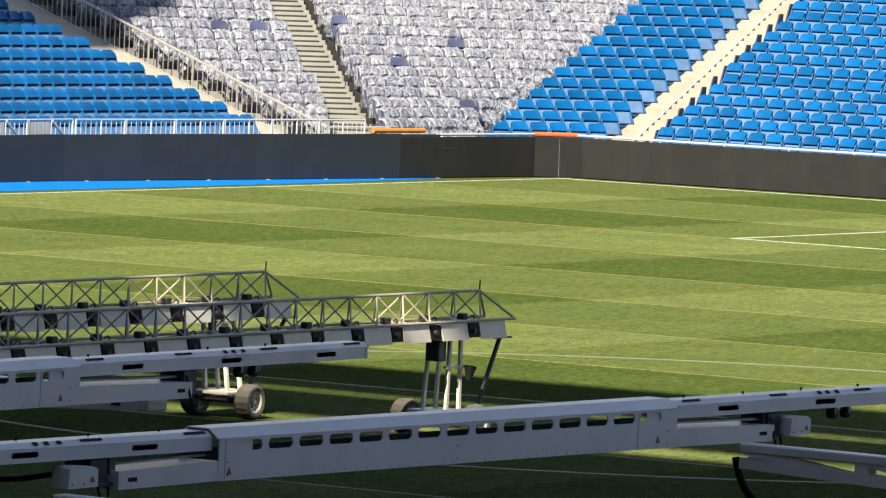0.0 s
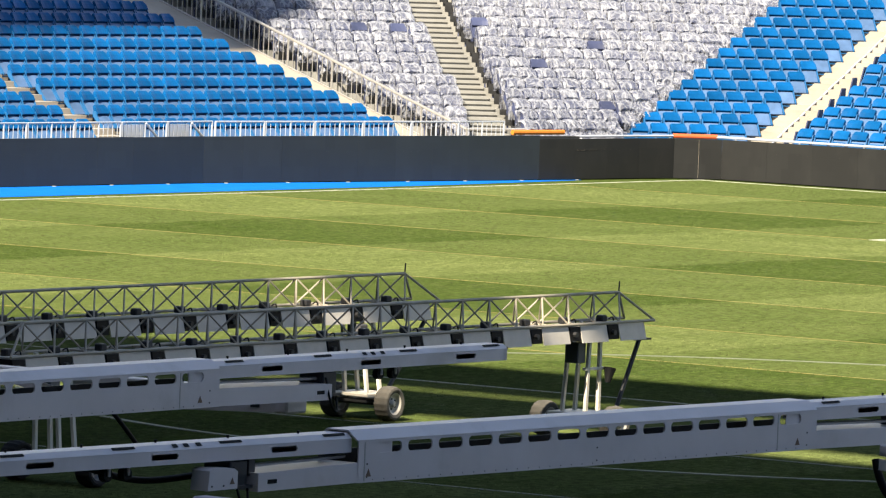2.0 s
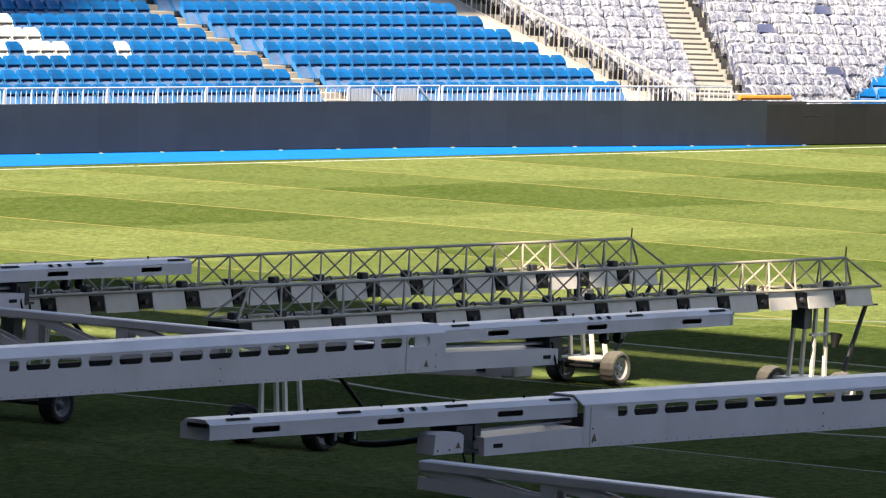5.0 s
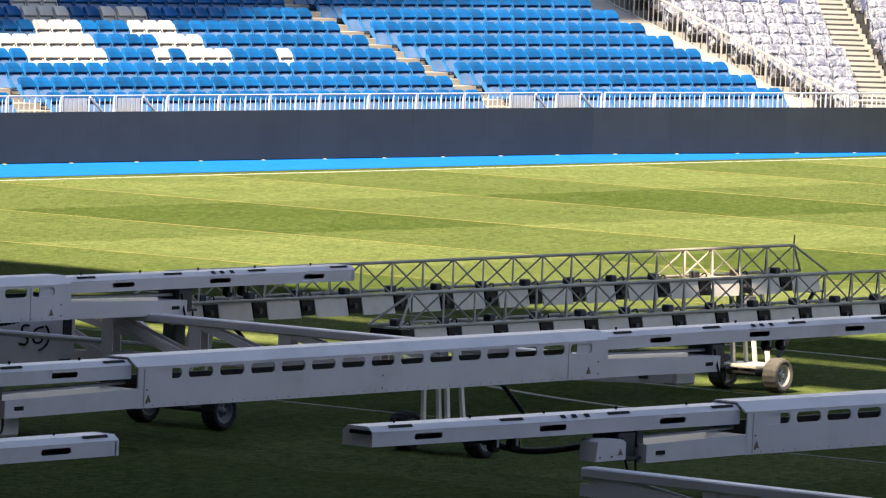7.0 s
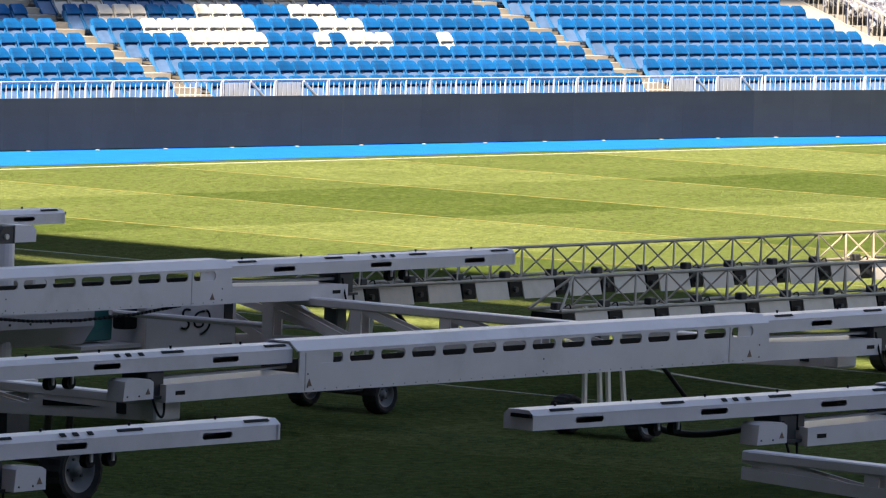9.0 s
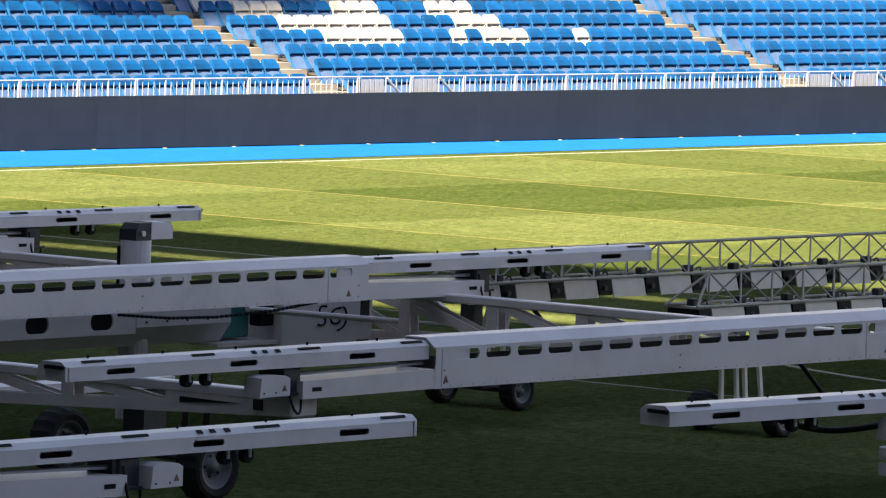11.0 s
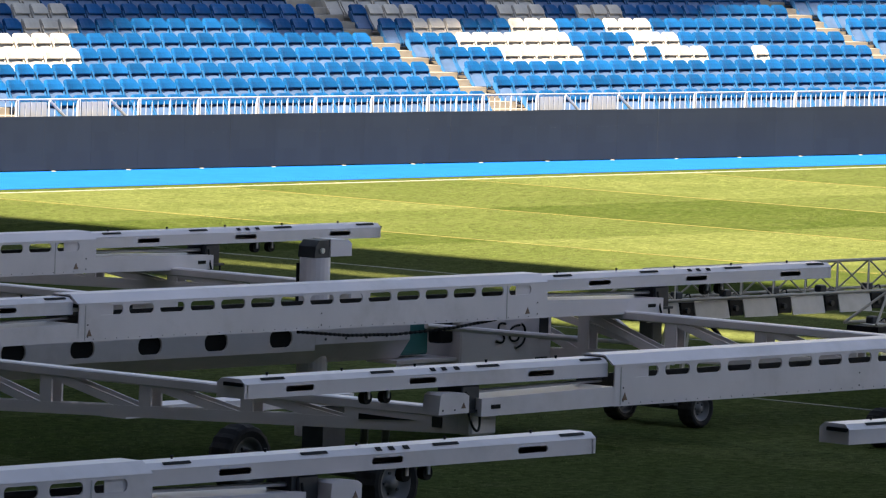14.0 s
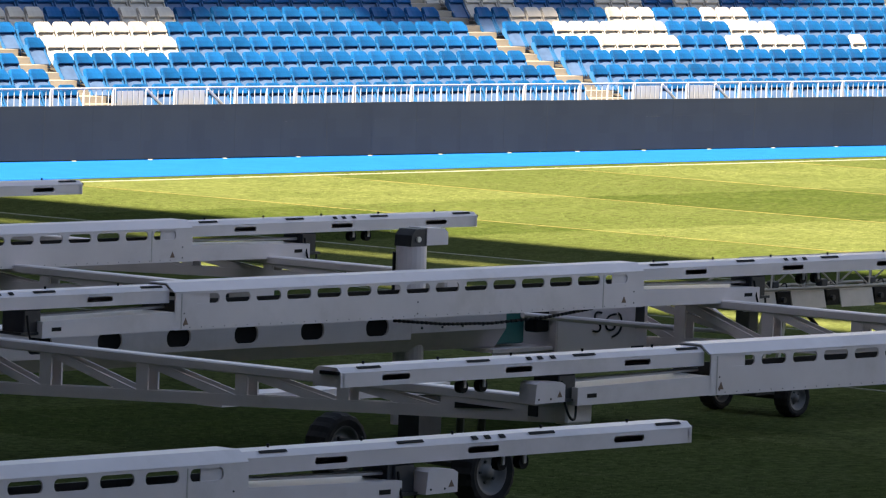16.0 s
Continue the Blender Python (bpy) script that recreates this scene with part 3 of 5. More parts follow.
def cover_mesh(seed):
    """A loose plastic bag pulled over a seat: tight over the back's top, crumpled below."""
    rnd = random.Random(seed)
    bm = bmesh.new()
    nu, nv = 13, 14
    path = [(-0.17, 0.16), (-0.21, 0.24), (-0.22, 0.32), (-0.20, 0.39), (-0.16, 0.45), (-0.11, 0.51), (-0.05, 0.57), (-0.01, 0.625), (-0.02, 0.68), (0.05, 0.80), (0.09, 0.845), (0.16, 0.845), (0.19, 0.70), (0.20, 0.40)]
    off = Vector((rnd.uniform(-50, 50), rnd.uniform(-50, 50), rnd.uniform(-50, 50)))
    g = []
    for i in range(nu):
        u = -1 + 2 * i / (nu - 1)
        colm = []
        for j in range(nv):
            y, z = path[j]
            low = max(0.0, min(1.0, (0.80 - z) / 0.35)) if j < 11 else 0.4
            q = Vector((u * 2.1, z * 8.0, 0.0)) + off
            fold = noise.noise(q) + 0.6 * noise.noise(q * 2.3)
            side = noise.noise(q * 1.4 + Vector((9, 0, 0)))
            edge = abs(u) ** 5
            wide = 0.205 + 0.035 * low
            colm.append(bm.verts.new((u * wide + 0.05 * side * low + rnd.uniform(-0.008, 0.008), y - (0.02 if j < 10 else -0.01) - (0.02 + 0.075 * low) * fold, z + 0.012 - 0.05 * edge * (1 if z > 0.4 else 0) + 0.03 * side * low + rnd.uniform(-0.006, 0.006))))
        g.append(colm)
    for i in range(nu - 1):
        for j in range(nv - 1):
            q = (g[i][j], g[i + 1][j], g[i + 1][j + 1], g[i][j + 1])
            if rnd.random() < 0.5:
                bm.faces.new((q[0], q[1], q[2])); bm.faces.new((q[0], q[2], q[3]))
            else:
                bm.faces.new((q[0], q[1], q[3])); bm.faces.new((q[1], q[2], q[3]))
    me = bpy.data.meshes.new("plastic_cover")
    bm.to_mesh(me); bm.free(); me.materials.append(FILM)
    return me


COVERS = [cover_mesh(s) for s in range(14)]
BLUE_LABEL = "bright blue plastic tip-up stadium seat on concrete terrace"
WHITE_LABEL = "white plastic tip-up stadium seat among blue ones"
WRAP_LABEL = "navy stadium seat wrapped in creased clear plastic sheet"
count = {"blue": 0, "white": 0, "navy": 0}
LIMIT = {"blue": 190, "white": 60, "navy": 50}
rest = {}


def put_seat(m, colour, cover=None):
    if count[colour] < LIMIT[colour]:
        count[colour] += 1
        ob = thing("stadium_seat", m, {"blue": BLUE_LABEL, "white": WHITE_LABEL, "navy": WRAP_LABEL}[colour], "seat", {"blue": "blue stadium seats", "white": "white stadium seats", "navy": "plastic covered seats"}[colour])
        for nm, me in zip(("backrest", "pan", "bracket"), SEATS[colour]):
            o = new(nm, me)
            o.parent = ob
        if cover is not None:
            o = new("plastic_cover", COVERS[cover])
            o.parent = ob
            o["label"] = "creased clear plastic sheet"
    else:
        rest.setdefault(colour, []).append((m, cover))


def seat_rows(blk, colour, spacing, jitter=0.006, margin=0.25):
    for k in range(blk.rows):
        a, b = blk.ends(k)
        ln = (b - a).length
        n = int((ln - 2 * margin) / spacing + 1)
        if n < 1:
            continue
        d = (b - a) / ln
        yaw = math.atan2(d.y, d.x)
        for i in range(n):
            p = a + d * (ln / 2 + (i - (n - 1) / 2) * spacing)
            m = Matrix.Translation((p.x, p.y, blk.z(k))) @ Matrix.Rotation(yaw + random.uniform(-0.02, 0.02), 4, "Z") @ Matrix.Rotation(random.uniform(-jitter, jitter), 4, "X")
            yield m, colour, k


# white seats in the side stand: row -> ranges along the row
WHITES = {
    3: [(12.80, 15.57), (26.14, 28.31), (29.68, 30.11), (30.58, 31.86), (33.02, 33.52)],
    4: [(13.30, 16.32), (25.68, 28.74), (30.59, 31.87)],
    5: [(12.60, 13.93), (15.48, 16.80), (25.25, 26.50), (27.89, 29.18), (30.56, 31.84)],
    6: [(12.60, 13.60), (15.90, 17.20), (24.60, 26.15), (28.31, 29.58), (30.45, 31.78)],
    7: [(15.90, 17.20), (24.50, 25.90), (28.60, 29.90)],
}
PITCH = 0.431


def side_seats():
    """Seats of the side stand, set out from each aisle's edge."""
    d = row_at(10, 0) - row_at(9, 0)
    yaw = math.atan2(d.y, d.x)
    for k in range(LEFT.rows):
        lean = LEAN * k
        runs = [(AISLES[0][1], AISLES[1][0]), (AISLES[1][1], AISLES[2][0]), (AISLES[2][1], 45.86)]
        xs = [AISLES[0][0] - 0.195 - i * PITCH for i in range(12)] if k < 8 else []
        for x0, x1 in runs:
            n = round((x1 - x0 - 0.39) / PITCH)
            xs += [x0 + 0.195 + i * (x1 - x0 - 0.39) / n for i in range(n + 1)]
        for x in xs:
            if k >= 8 and x < 26:
                continue
            p = row_at(x + lean, k)
            white = any(lo <= p.x <= hi for lo, hi in WHITES.get(k, ()))
            m = Matrix.Translation((p.x, p.y, LEFT.z(k))) @ Matrix.Rotation(yaw + random.uniform(-0.025, 0.025), 4, "Z") @ Matrix.Rotation(random.uniform(-0.02, 0.02), 4, "X")
            yield m, "white" if white else "blue", k


allseats = list(side_seats())
# nearest the camera's way of looking first: the lower rows are single things
allseats.sort(key=lambda q: (q[2], q[0].translation.x))
for m, c, k in allseats:
    put_seat(m, c)
LIMIT["blue"] = count["blue"] + 90
right = list(seat_rows(RIGHT_A, "blue", 0.428, margin=0.22)) + list(seat_rows(RIGHT_B, "blue", 0.428))
right.sort(key=lambda q: q[2])
for m, c, k in right:
    put_seat(m, c)
for blk in (WEDGE_L, WEDGE_R):
    for m, c, k in seat_rows(blk, "navy", 0.45):
        put_seat(m, c, random.randrange(14) if random.random() > 0.04 else None)


def joined(name, items, meshes, mat_list, label):
    """The uncountable rest of the seats in one mesh."""
    vs, fs, mi = [], [], []
    data = {}
    for me in meshes:
        data[me] = (np.array([v.co[:] for v in me.vertices]), [tuple(p.vertices) for p in me.polygons])
    base = 0
    for m, extra in items:
        mm = np.array(m)
        for me, idx in extra:
            co, faces = data[me]
            vs.append(co @ mm[:3, :3].T + mm[:3, 3])
            fs.extend(tuple(i + base for i in f) for f in faces)
            mi.extend([idx] * len(faces))
            base += len(co)
    me = bpy.data.meshes.new(name)
    me.from_pydata(np.concatenate(vs).tolist(), [], fs)
    for mt in mat_list:
        me.materials.append(mt)
    me.polygons.foreach_set("material_index", mi)
    return tagged(new(name, me), label, "seats", kind="stuff")


for colour, items in rest.items():
    mats = {"blue": SEAT_BLUE, "white": SEAT_WHITE, "navy": SEAT_NAVY}[colour]
    b_, p_, k_ = SEATS[colour]
    conv = [(m, [(b_, 0), (p_, 3 if colour == "blue" else 0), (k_, 1)] + ([(COVERS[c], 2)] if c is not None else [])) for m, c in items]
    joined("stadium_seats", conv, [b_, p_, k_, *COVERS], [mats, BRACKET if colour == "blue" else mats, FILM, SEAT_PAN], {"blue": "rows of bright blue plastic stadium seats", "white": "white plastic stadium seats", "navy": "rows of navy seats wrapped in clear plastic"}[colour])

# ---- barriers and rails ----
def barrier(ln, gate=False):
    ob = thing("barrier", Matrix(), "white painted steel crowd barrier gate with diagonal brace" if gate else "white painted steel crowd barrier on the wall", "barrier", "front barriers")
    z0, z1 = 0.62, 1.17
    part("top_rail", rod((0, 0, z1), (ln - 0.03, 0, z1), 0.019, 6), RAIL_WHITE, ob)
    part("bottom_rail", rod((0, 0, z0 + 0.22), (ln - 0.03, 0, z0 + 0.22), 0.014, 6), RAIL_WHITE, ob)
    for x in (0.0, ln - 0.04):
        part("post", rod((x, 0, z0), (x, 0, z1), 0.022, 6), RAIL_WHITE, ob)
    n = 10
    first = None
    for i in range(1, n):
        x = ln * i / n
        if first is None:
            first = part("baluster", rod((0, 0, z0 + 0.22), (0, 0, z1), 0.007, 5), RAIL_WHITE, ob)
            first.location.x = x
        else:
            again(first, Matrix.Translation((x, 0, 0)), ob)
    part("post", rod((ln / 2, 0, z0), (ln / 2, 0, z1), 0.018, 6), RAIL_WHITE, ob)
    if gate:
        part("brace", rod((ln * 0.5, -0.02, z1 - 0.02), (ln * 0.78, -0.02, z0 + 0.24), 0.024, 6), RAIL_WHITE, ob)
        for i in range(5):
            x = 0.04 + i * 0.122
            part("slat", box(x, x + 0.10, -0.012, 0.004, z0 + 0.10, z1 - 0.04), RAIL_WHITE, ob, "white gate slat")
    return ob


bar_path = [(x, y + 0.16) for x, y in WALL[1:6]] + [(46.9, 35.36)]
spots = along(bar_path, 1.37)
proto, gate_proto = None, None
for i, (p, d) in enumerate(spots):
    m = Matrix.Translation((p.x, p.y, 0)) @ Matrix.Rotation(math.atan2(d.y, d.x), 4, "Z")
    g = any(-0.2 < p.x - x < 2.4 for x in (10.9, 23.3, 36.5))
    if g:
        if gate_proto is None:
            gate_proto = barrier(1.37, True)
            gate_proto.matrix_basis = m
        else:
            copy_thing(gate_proto, m)
    elif proto is None:
        proto = barrier(1.37)
        proto.matrix_basis = m
    else:
        copy_thing(proto, m)

# tube rail on the end wall, with foam sleeves
end_rail = thing("rail_end", Matrix(), "white tube rail along the top of the end wall", "rail")
ep = [(x + dx, y + dy) for (x, y), (dx, dy) in zip(WALL[6:12], ((0, 0.14), (0.0, 0.14), (0.08, 0.12), (0.14, 0.06), (0.14, 0), (0.14, 0)))]
for a, b in zip(ep[:-1], ep[1:]):
    part("tube", rod((*a, 0.87), (*b, 0.87), 0.026, 8), RAIL_WHITE, end_rail)
for p, d in along(ep, 1.5):
    part("post", rod((p.x, p.y, 0.62), (p.x, p.y, 0.86), 0.02, 6), RAIL_WHITE, end_rail)
for (a, b), zs, mt, lab in ((((47.45, 35.30), (48.95, 35.06)), 0.955, ORANGE, "bright orange foam sleeve"), (((52.40, 34.62), (53.08, 33.98)), 0.875, ORANGE_RED, "orange red foam sleeve")):
    sl = thing("foam_sleeve", Matrix(), lab + " over the wall's top edge", "padding")
    part("sleeve", rod((*a, zs), (*b, zs), 0.05, 10), mt, sl)

# stair rail between the blue and the covered block
sr = thing("stair_rail", Matrix(), "brushed steel balustrade beside a pale concrete kerb", "railing")
r0, r1 = Vector((47.62, 36.5, 0)), Vector((47.62 + S * 13, 36.5 + DEPTH * 13, 0))
def rail_at(s, h):
    p = r0 + (r1 - r0) * s
    return (p.x, p.y, 0.30 + RISE * 13 * s + h)
part("handrail", rod(rail_at(0, 0.65), rail_at(1, 0.65), 0.03, 8), RAIL_STEEL, sr)
part("lower_rail", rod(rail_at(0, 0.06), rail_at(1, 0.06), 0.014, 6), RAIL_STEEL, sr)
part("end_tube", rod(rail_at(0, 0.65), (48.6, 35.75, 0.98), 0.026, 8), RAIL_STEEL, sr)
for i in range(66):
    s = i / 65
    part("baluster" if i % 9 else "post", rod(rail_at(s, 0.0), rail_at(s, 0.65), 0.009 if i % 9 else 0.024, 5), RAIL_STEEL, sr)
kb = bmesh.new()
for sx0, sx1 in ((-1.95, 0.1),):
    a, b = r0, r1
    q = [a + Vector((sx0, -0.3, 0)), a + Vector((sx1, -0.3, 0)), b + Vector((sx1, 0, 0)), b + Vector((sx0, 0, 0))]
    zz = [0.24, 0.24, 0.34 + RISE * 13, 0.34 + RISE * 13]
    hi = [kb.verts.new((p.x, p.y, z + 0.0)) for p, z in zip(q, zz)]
    lo = [kb.verts.new((p.x, p.y, z - 0.5)) for p, z in zip(q, zz)]
    kb.faces.new(hi)
    for i in range(4):
        kb.faces.new((lo[i], lo[(i + 1) % 4], hi[(i + 1) % 4], hi[i]))
    bmesh.ops.recalc_face_normals(kb, faces=kb.faces)
tagged(part("stair_kerb", kb, CONCRETE), "pale sloping concrete kerb under the railing", "kerb", kind="structure")

# dark row-end brackets along the corner stairs
for k in range(20):
    p = STEPS.right + STEPS.rstep * k
    o = tagged(part("end_bracket", prism([(-0.22, 0.06), (0.04, 0.06), (0.06, 0.27), (-0.16, 0.27)], -0.02, 0.02), STEEL_DARK), "dark steel row-end bracket beside the stairs", "bracket", "row-end brackets")
    o.matrix_basis = Matrix.Translation((p.x + 0.1, p.y - 0.05, STEPS.z(k))) @ Matrix.Rotation(radians(-20), 4, "Z")

# navy panels for the shadowed row ends along the end stand's aisle, and the white rope down its middle
FLANK_SHADE = plain("flank_shade_navy", (0.012, 0.022, 0.07), 0.5)
for k in range(20):
    p = RIGHT_B.left + RIGHT_B.lstep * k
    o = tagged(part("flank_shade_panel", prism([(-0.16, 0.10), (0.14, 0.16), (0.17, 0.50), (0.02, 0.50)], -0.016, 0.016), FLANK_SHADE), "navy panel standing for the shadow at a seat row's end beside the aisle", "guard", "row guards")
    o.matrix_basis = Matrix.Translation((p.x + 0.02, p.y - 0.03, RIGHT_B.z(k))) @ Matrix.Rotation(radians(-90), 4, "Z")
rope_pts = []
for k in range(0, 20):
    a, b = AISLE_R.ends(k)
    m = a.lerp(b, 0.42)
    rope_pts.append((m.x, m.y, AISLE_R.z(k) + 0.07 + 0.03 * (k % 2)))
tagged(part("rope", tube_path(rope_pts, 0.022, "rope"), RAIL_WHITE), "slack white rope down the aisle stairs", "rope")

# ---- roofs, walls, stands: outside the picture, added to shade, close and brighten the place ----
ROOF = 48.0
def shade_slab(name, x0, x1, y0, y1, z, t, label):
    return tagged(part(name, box(x0, x1, y0, y1, z, z + t), BOUNCE_PALE), label, "roof", kind="structure")


shift = -SUN.x / SUN.z * ROOF                # how far west of its shadow an edge at roof height lies
yshift = SUN.y / SUN.z * ROOF
# unseen slab and two strips, their edges set to cast the shadow bands
shade_slab("shade_roof_west", -120, -6.33 - shift, -110, 120, ROOF, 0.8, "unseen pale grey roof slab added to shade the near pitch")
shade_slab("shade_strip", -4.53 - shift, -2.0 - shift, -110, 120, ROOF, 0.6, "unseen pale grey strip added to cast a shadow band")
shade_slab("shade_strip", -1.1 - shift, 2.2 - shift, -110, 120, ROOF, 0.6, "unseen pale grey strip added to cast a shadow band")
shade_n = bmesh.new()
# stepped outline shaped to choose which seat rows fall in shade
rn = [(-20, 42.16), (19.8, 42.16), (20.2, 42.55), (23.4, 42.5), (24.0, 41.76), (29.8, 41.76), (30.6, 42.01), (36.4, 42.01), (37.2, 42.5), (53, 42.6), (53, 110), (-20, 110)]
add_prism(shade_n, [(x - shift, y + yshift) for x, y in rn], ROOF, ROOF + 0.8, "z")
tagged(part("shade_roof_north", shade_n, BOUNCE_PALE), "unseen pale grey roof added to shade the side stand's upper rows", "roof", kind="structure")


def unseen_stand(name, ring, label):
    bm = bmesh.new()
    bm.faces.new([bm.verts.new(p) for p in ring])
    return tagged(part(name, bm, FAR_BOUNCE), label, "stand", kind="structure")


# added walls, never in view: they block the low sky under the roofs
for nm, ring_ in (("unseen_wall_west", [(-119, -119), (-118, -119), (-118, 119), (-119, 119)]), ("unseen_wall_east", [(118, -119), (119, -119), (119, 119), (118, 119)]), ("unseen_wall_south", [(-118, -119), (118, -119), (118, -118), (-118, -118)]), ("unseen_wall_north", [(-118, 118), (118, 118), (118, 119), (-118, 119)])):
    bm = bmesh.new()
    add_prism(bm, ring_, 0, ROOF, "z")
    tagged(part(nm, bm, BOUNCE_PALE), "tall unseen pale grey wall added to block low sky", "wall", kind="structure")
# unseen flat slopes, added to reflect light onto the machines and grass
unseen_stand("unseen_stand_west", [(-58, -60, 0.6), (-58, 60, 0.6), (-117, 60, 12.5), (-117, -60, 12.5)], "unseen seating slope behind the goal, pale blue to bounce light")
unseen_stand("unseen_stand_south", [(-52, -40, 0.6), (90, -40, 0.6), (90, -80, 16), (-52, -80, 16)], "unseen seating slope along the side, pale blue to bounce light")
unseen_stand("unseen_stand_north_upper", [(-58, 48.6, 3.2), (63.8, 47.5, 3.2), (63.8, 80, 18), (-58, 80, 18)], "unseen seating slope of the side stand, pale blue to bounce light")
unseen_stand("unseen_stand_east_upper", [(66.0, 60, 4.2), (66.0, -60, 4.2), (95, -60, 15), (95, 60, 15)], "unseen seating slope behind the far goal, pale blue to bounce light")

# ---- grow-light machines ----
TOP, FLOOR_Z = 1.718, 1.287          # lamp beam top and underside
HALF_W = 0.21


def beam_section(z0, z1, w, cut_y, cut_z):
    return [(-w, z0), (-w, z1 - cut_z), (-w + cut_y, z1), (w - cut_y, z1), (w, z1 - cut_z), (w, z0)]


def lamp_beam(parent, xj0, xj1, y, holes=True):
    """The wide box of a lamp beam from xj0 to xj1: slotted side plates, folded top, open underside."""
    o = Vector((0, y, 0))
    n = max(1, round((xj1 - xj0 - 0.5) / 0.425))
    hs = [(xj0 + 0.42 + i * (xj1 - xj0 - 0.84) / (n - 1), 1.570, 0.168, 0.045) for i in range(n)] if n > 1 else []
    bm = bmesh.new()
    slotted_plate(bm, xj0, xj1, FLOOR_Z, 1.642, hs, -HALF_W, 0.012)
    bmesh.ops.recalc_face_normals(bm, faces=bm.faces)
    body = part("beam", bm, MACHINE, parent, "pale grey slotted lamp beam")
    body.location = o
    # dark sheet at the back, in place of shade low in the slots
    bm = bmesh.new()
    add_box(bm, xj0, xj1, HALF_W - 0.012, HALF_W, FLOOR_Z, 1.525)
    part("slot_dark_plate", bm, STEEL_DARK, body, "dark plate standing for the shade inside the slots")
    # folded top
    bm = bmesh.new()
    prof = [(-HALF_W - 0.004, 1.638), (-HALF_W + 0.10, TOP), (HALF_W - 0.10, TOP), (HALF_W + 0.004, 1.638), (HALF_W - 0.012, 1.632), (HALF_W - 0.105, TOP - 0.012), (-HALF_W + 0.105, TOP - 0.012), (-HALF_W + 0.012, 1.632)]
    add_prism(bm, prof, xj0 - 0.02, xj1)
    # sloped end of the hood
    part("hood", bm, MACHINE, body)
    part("underside", box(xj0 + 0.02, xj1 - 0.02, -HALF_W + 0.02, HALF_W - 0.02, FLOOR_Z + 0.004, FLOOR_Z + 0.03), STEEL_DARK, body, "dark lamp tray")
    for hx in (xj0 + 0.42, xj1 - 0.42):
        s_ = 1 if hx > (xj0 + xj1) / 2 else -1
        part("slot_cover", box(min(hx - 0.05 * s_, hx + 0.19 * s_), max(hx - 0.05 * s_, hx + 0.19 * s_), -HALF_W + 0.014, -HALF_W + 0.020, 1.51, 1.625), MACHINE, body, "pale slider half across the end slot")
    # seams and bolts on the front plate
    for x in (xj0 + 0.08, xj1 - 0.62):
        part("seam", box(x, x + 0.012, -HALF_W - 0.003, -HALF_W, FLOOR_Z + 0.01, 1.62), REFLECTOR, body)
    for x in (xj0 + 0.12, (xj0 + xj1) / 2, xj1 - 0.15):
        for z in (1.33, 1.44):
            part("bolt", rod((x, -HALF_W - 0.004, z), (x, -HALF_W, z), 0.008, 6), STEEL_DARK, body)
    # rivets along the folded lower edge
    bm = bmesh.new()
    for i in range(int((xj1 - xj0 - 0.3) / 0.155)):
        x = xj0 + 0.2 + i * 0.155
        add_rod(bm, (x, -HALF_W - 0.004, FLOOR_Z + 0.022), (x, -HALF_W, FLOOR_Z + 0.022), 0.0048, 5)
    part("rivets", bm, STEEL_GREY, body, "row of small dark rivets")
    for x in (xj0 + 0.14, xj1 - 0.3):
        part("sticker", prism([(x - 0.035, 1.335), (x + 0.035, 1.335), (x, 1.40)], -HALF_W - 0.004, -HALF_W - 0.001, "y"), RED, body, "small triangular warning sticker")
    return body


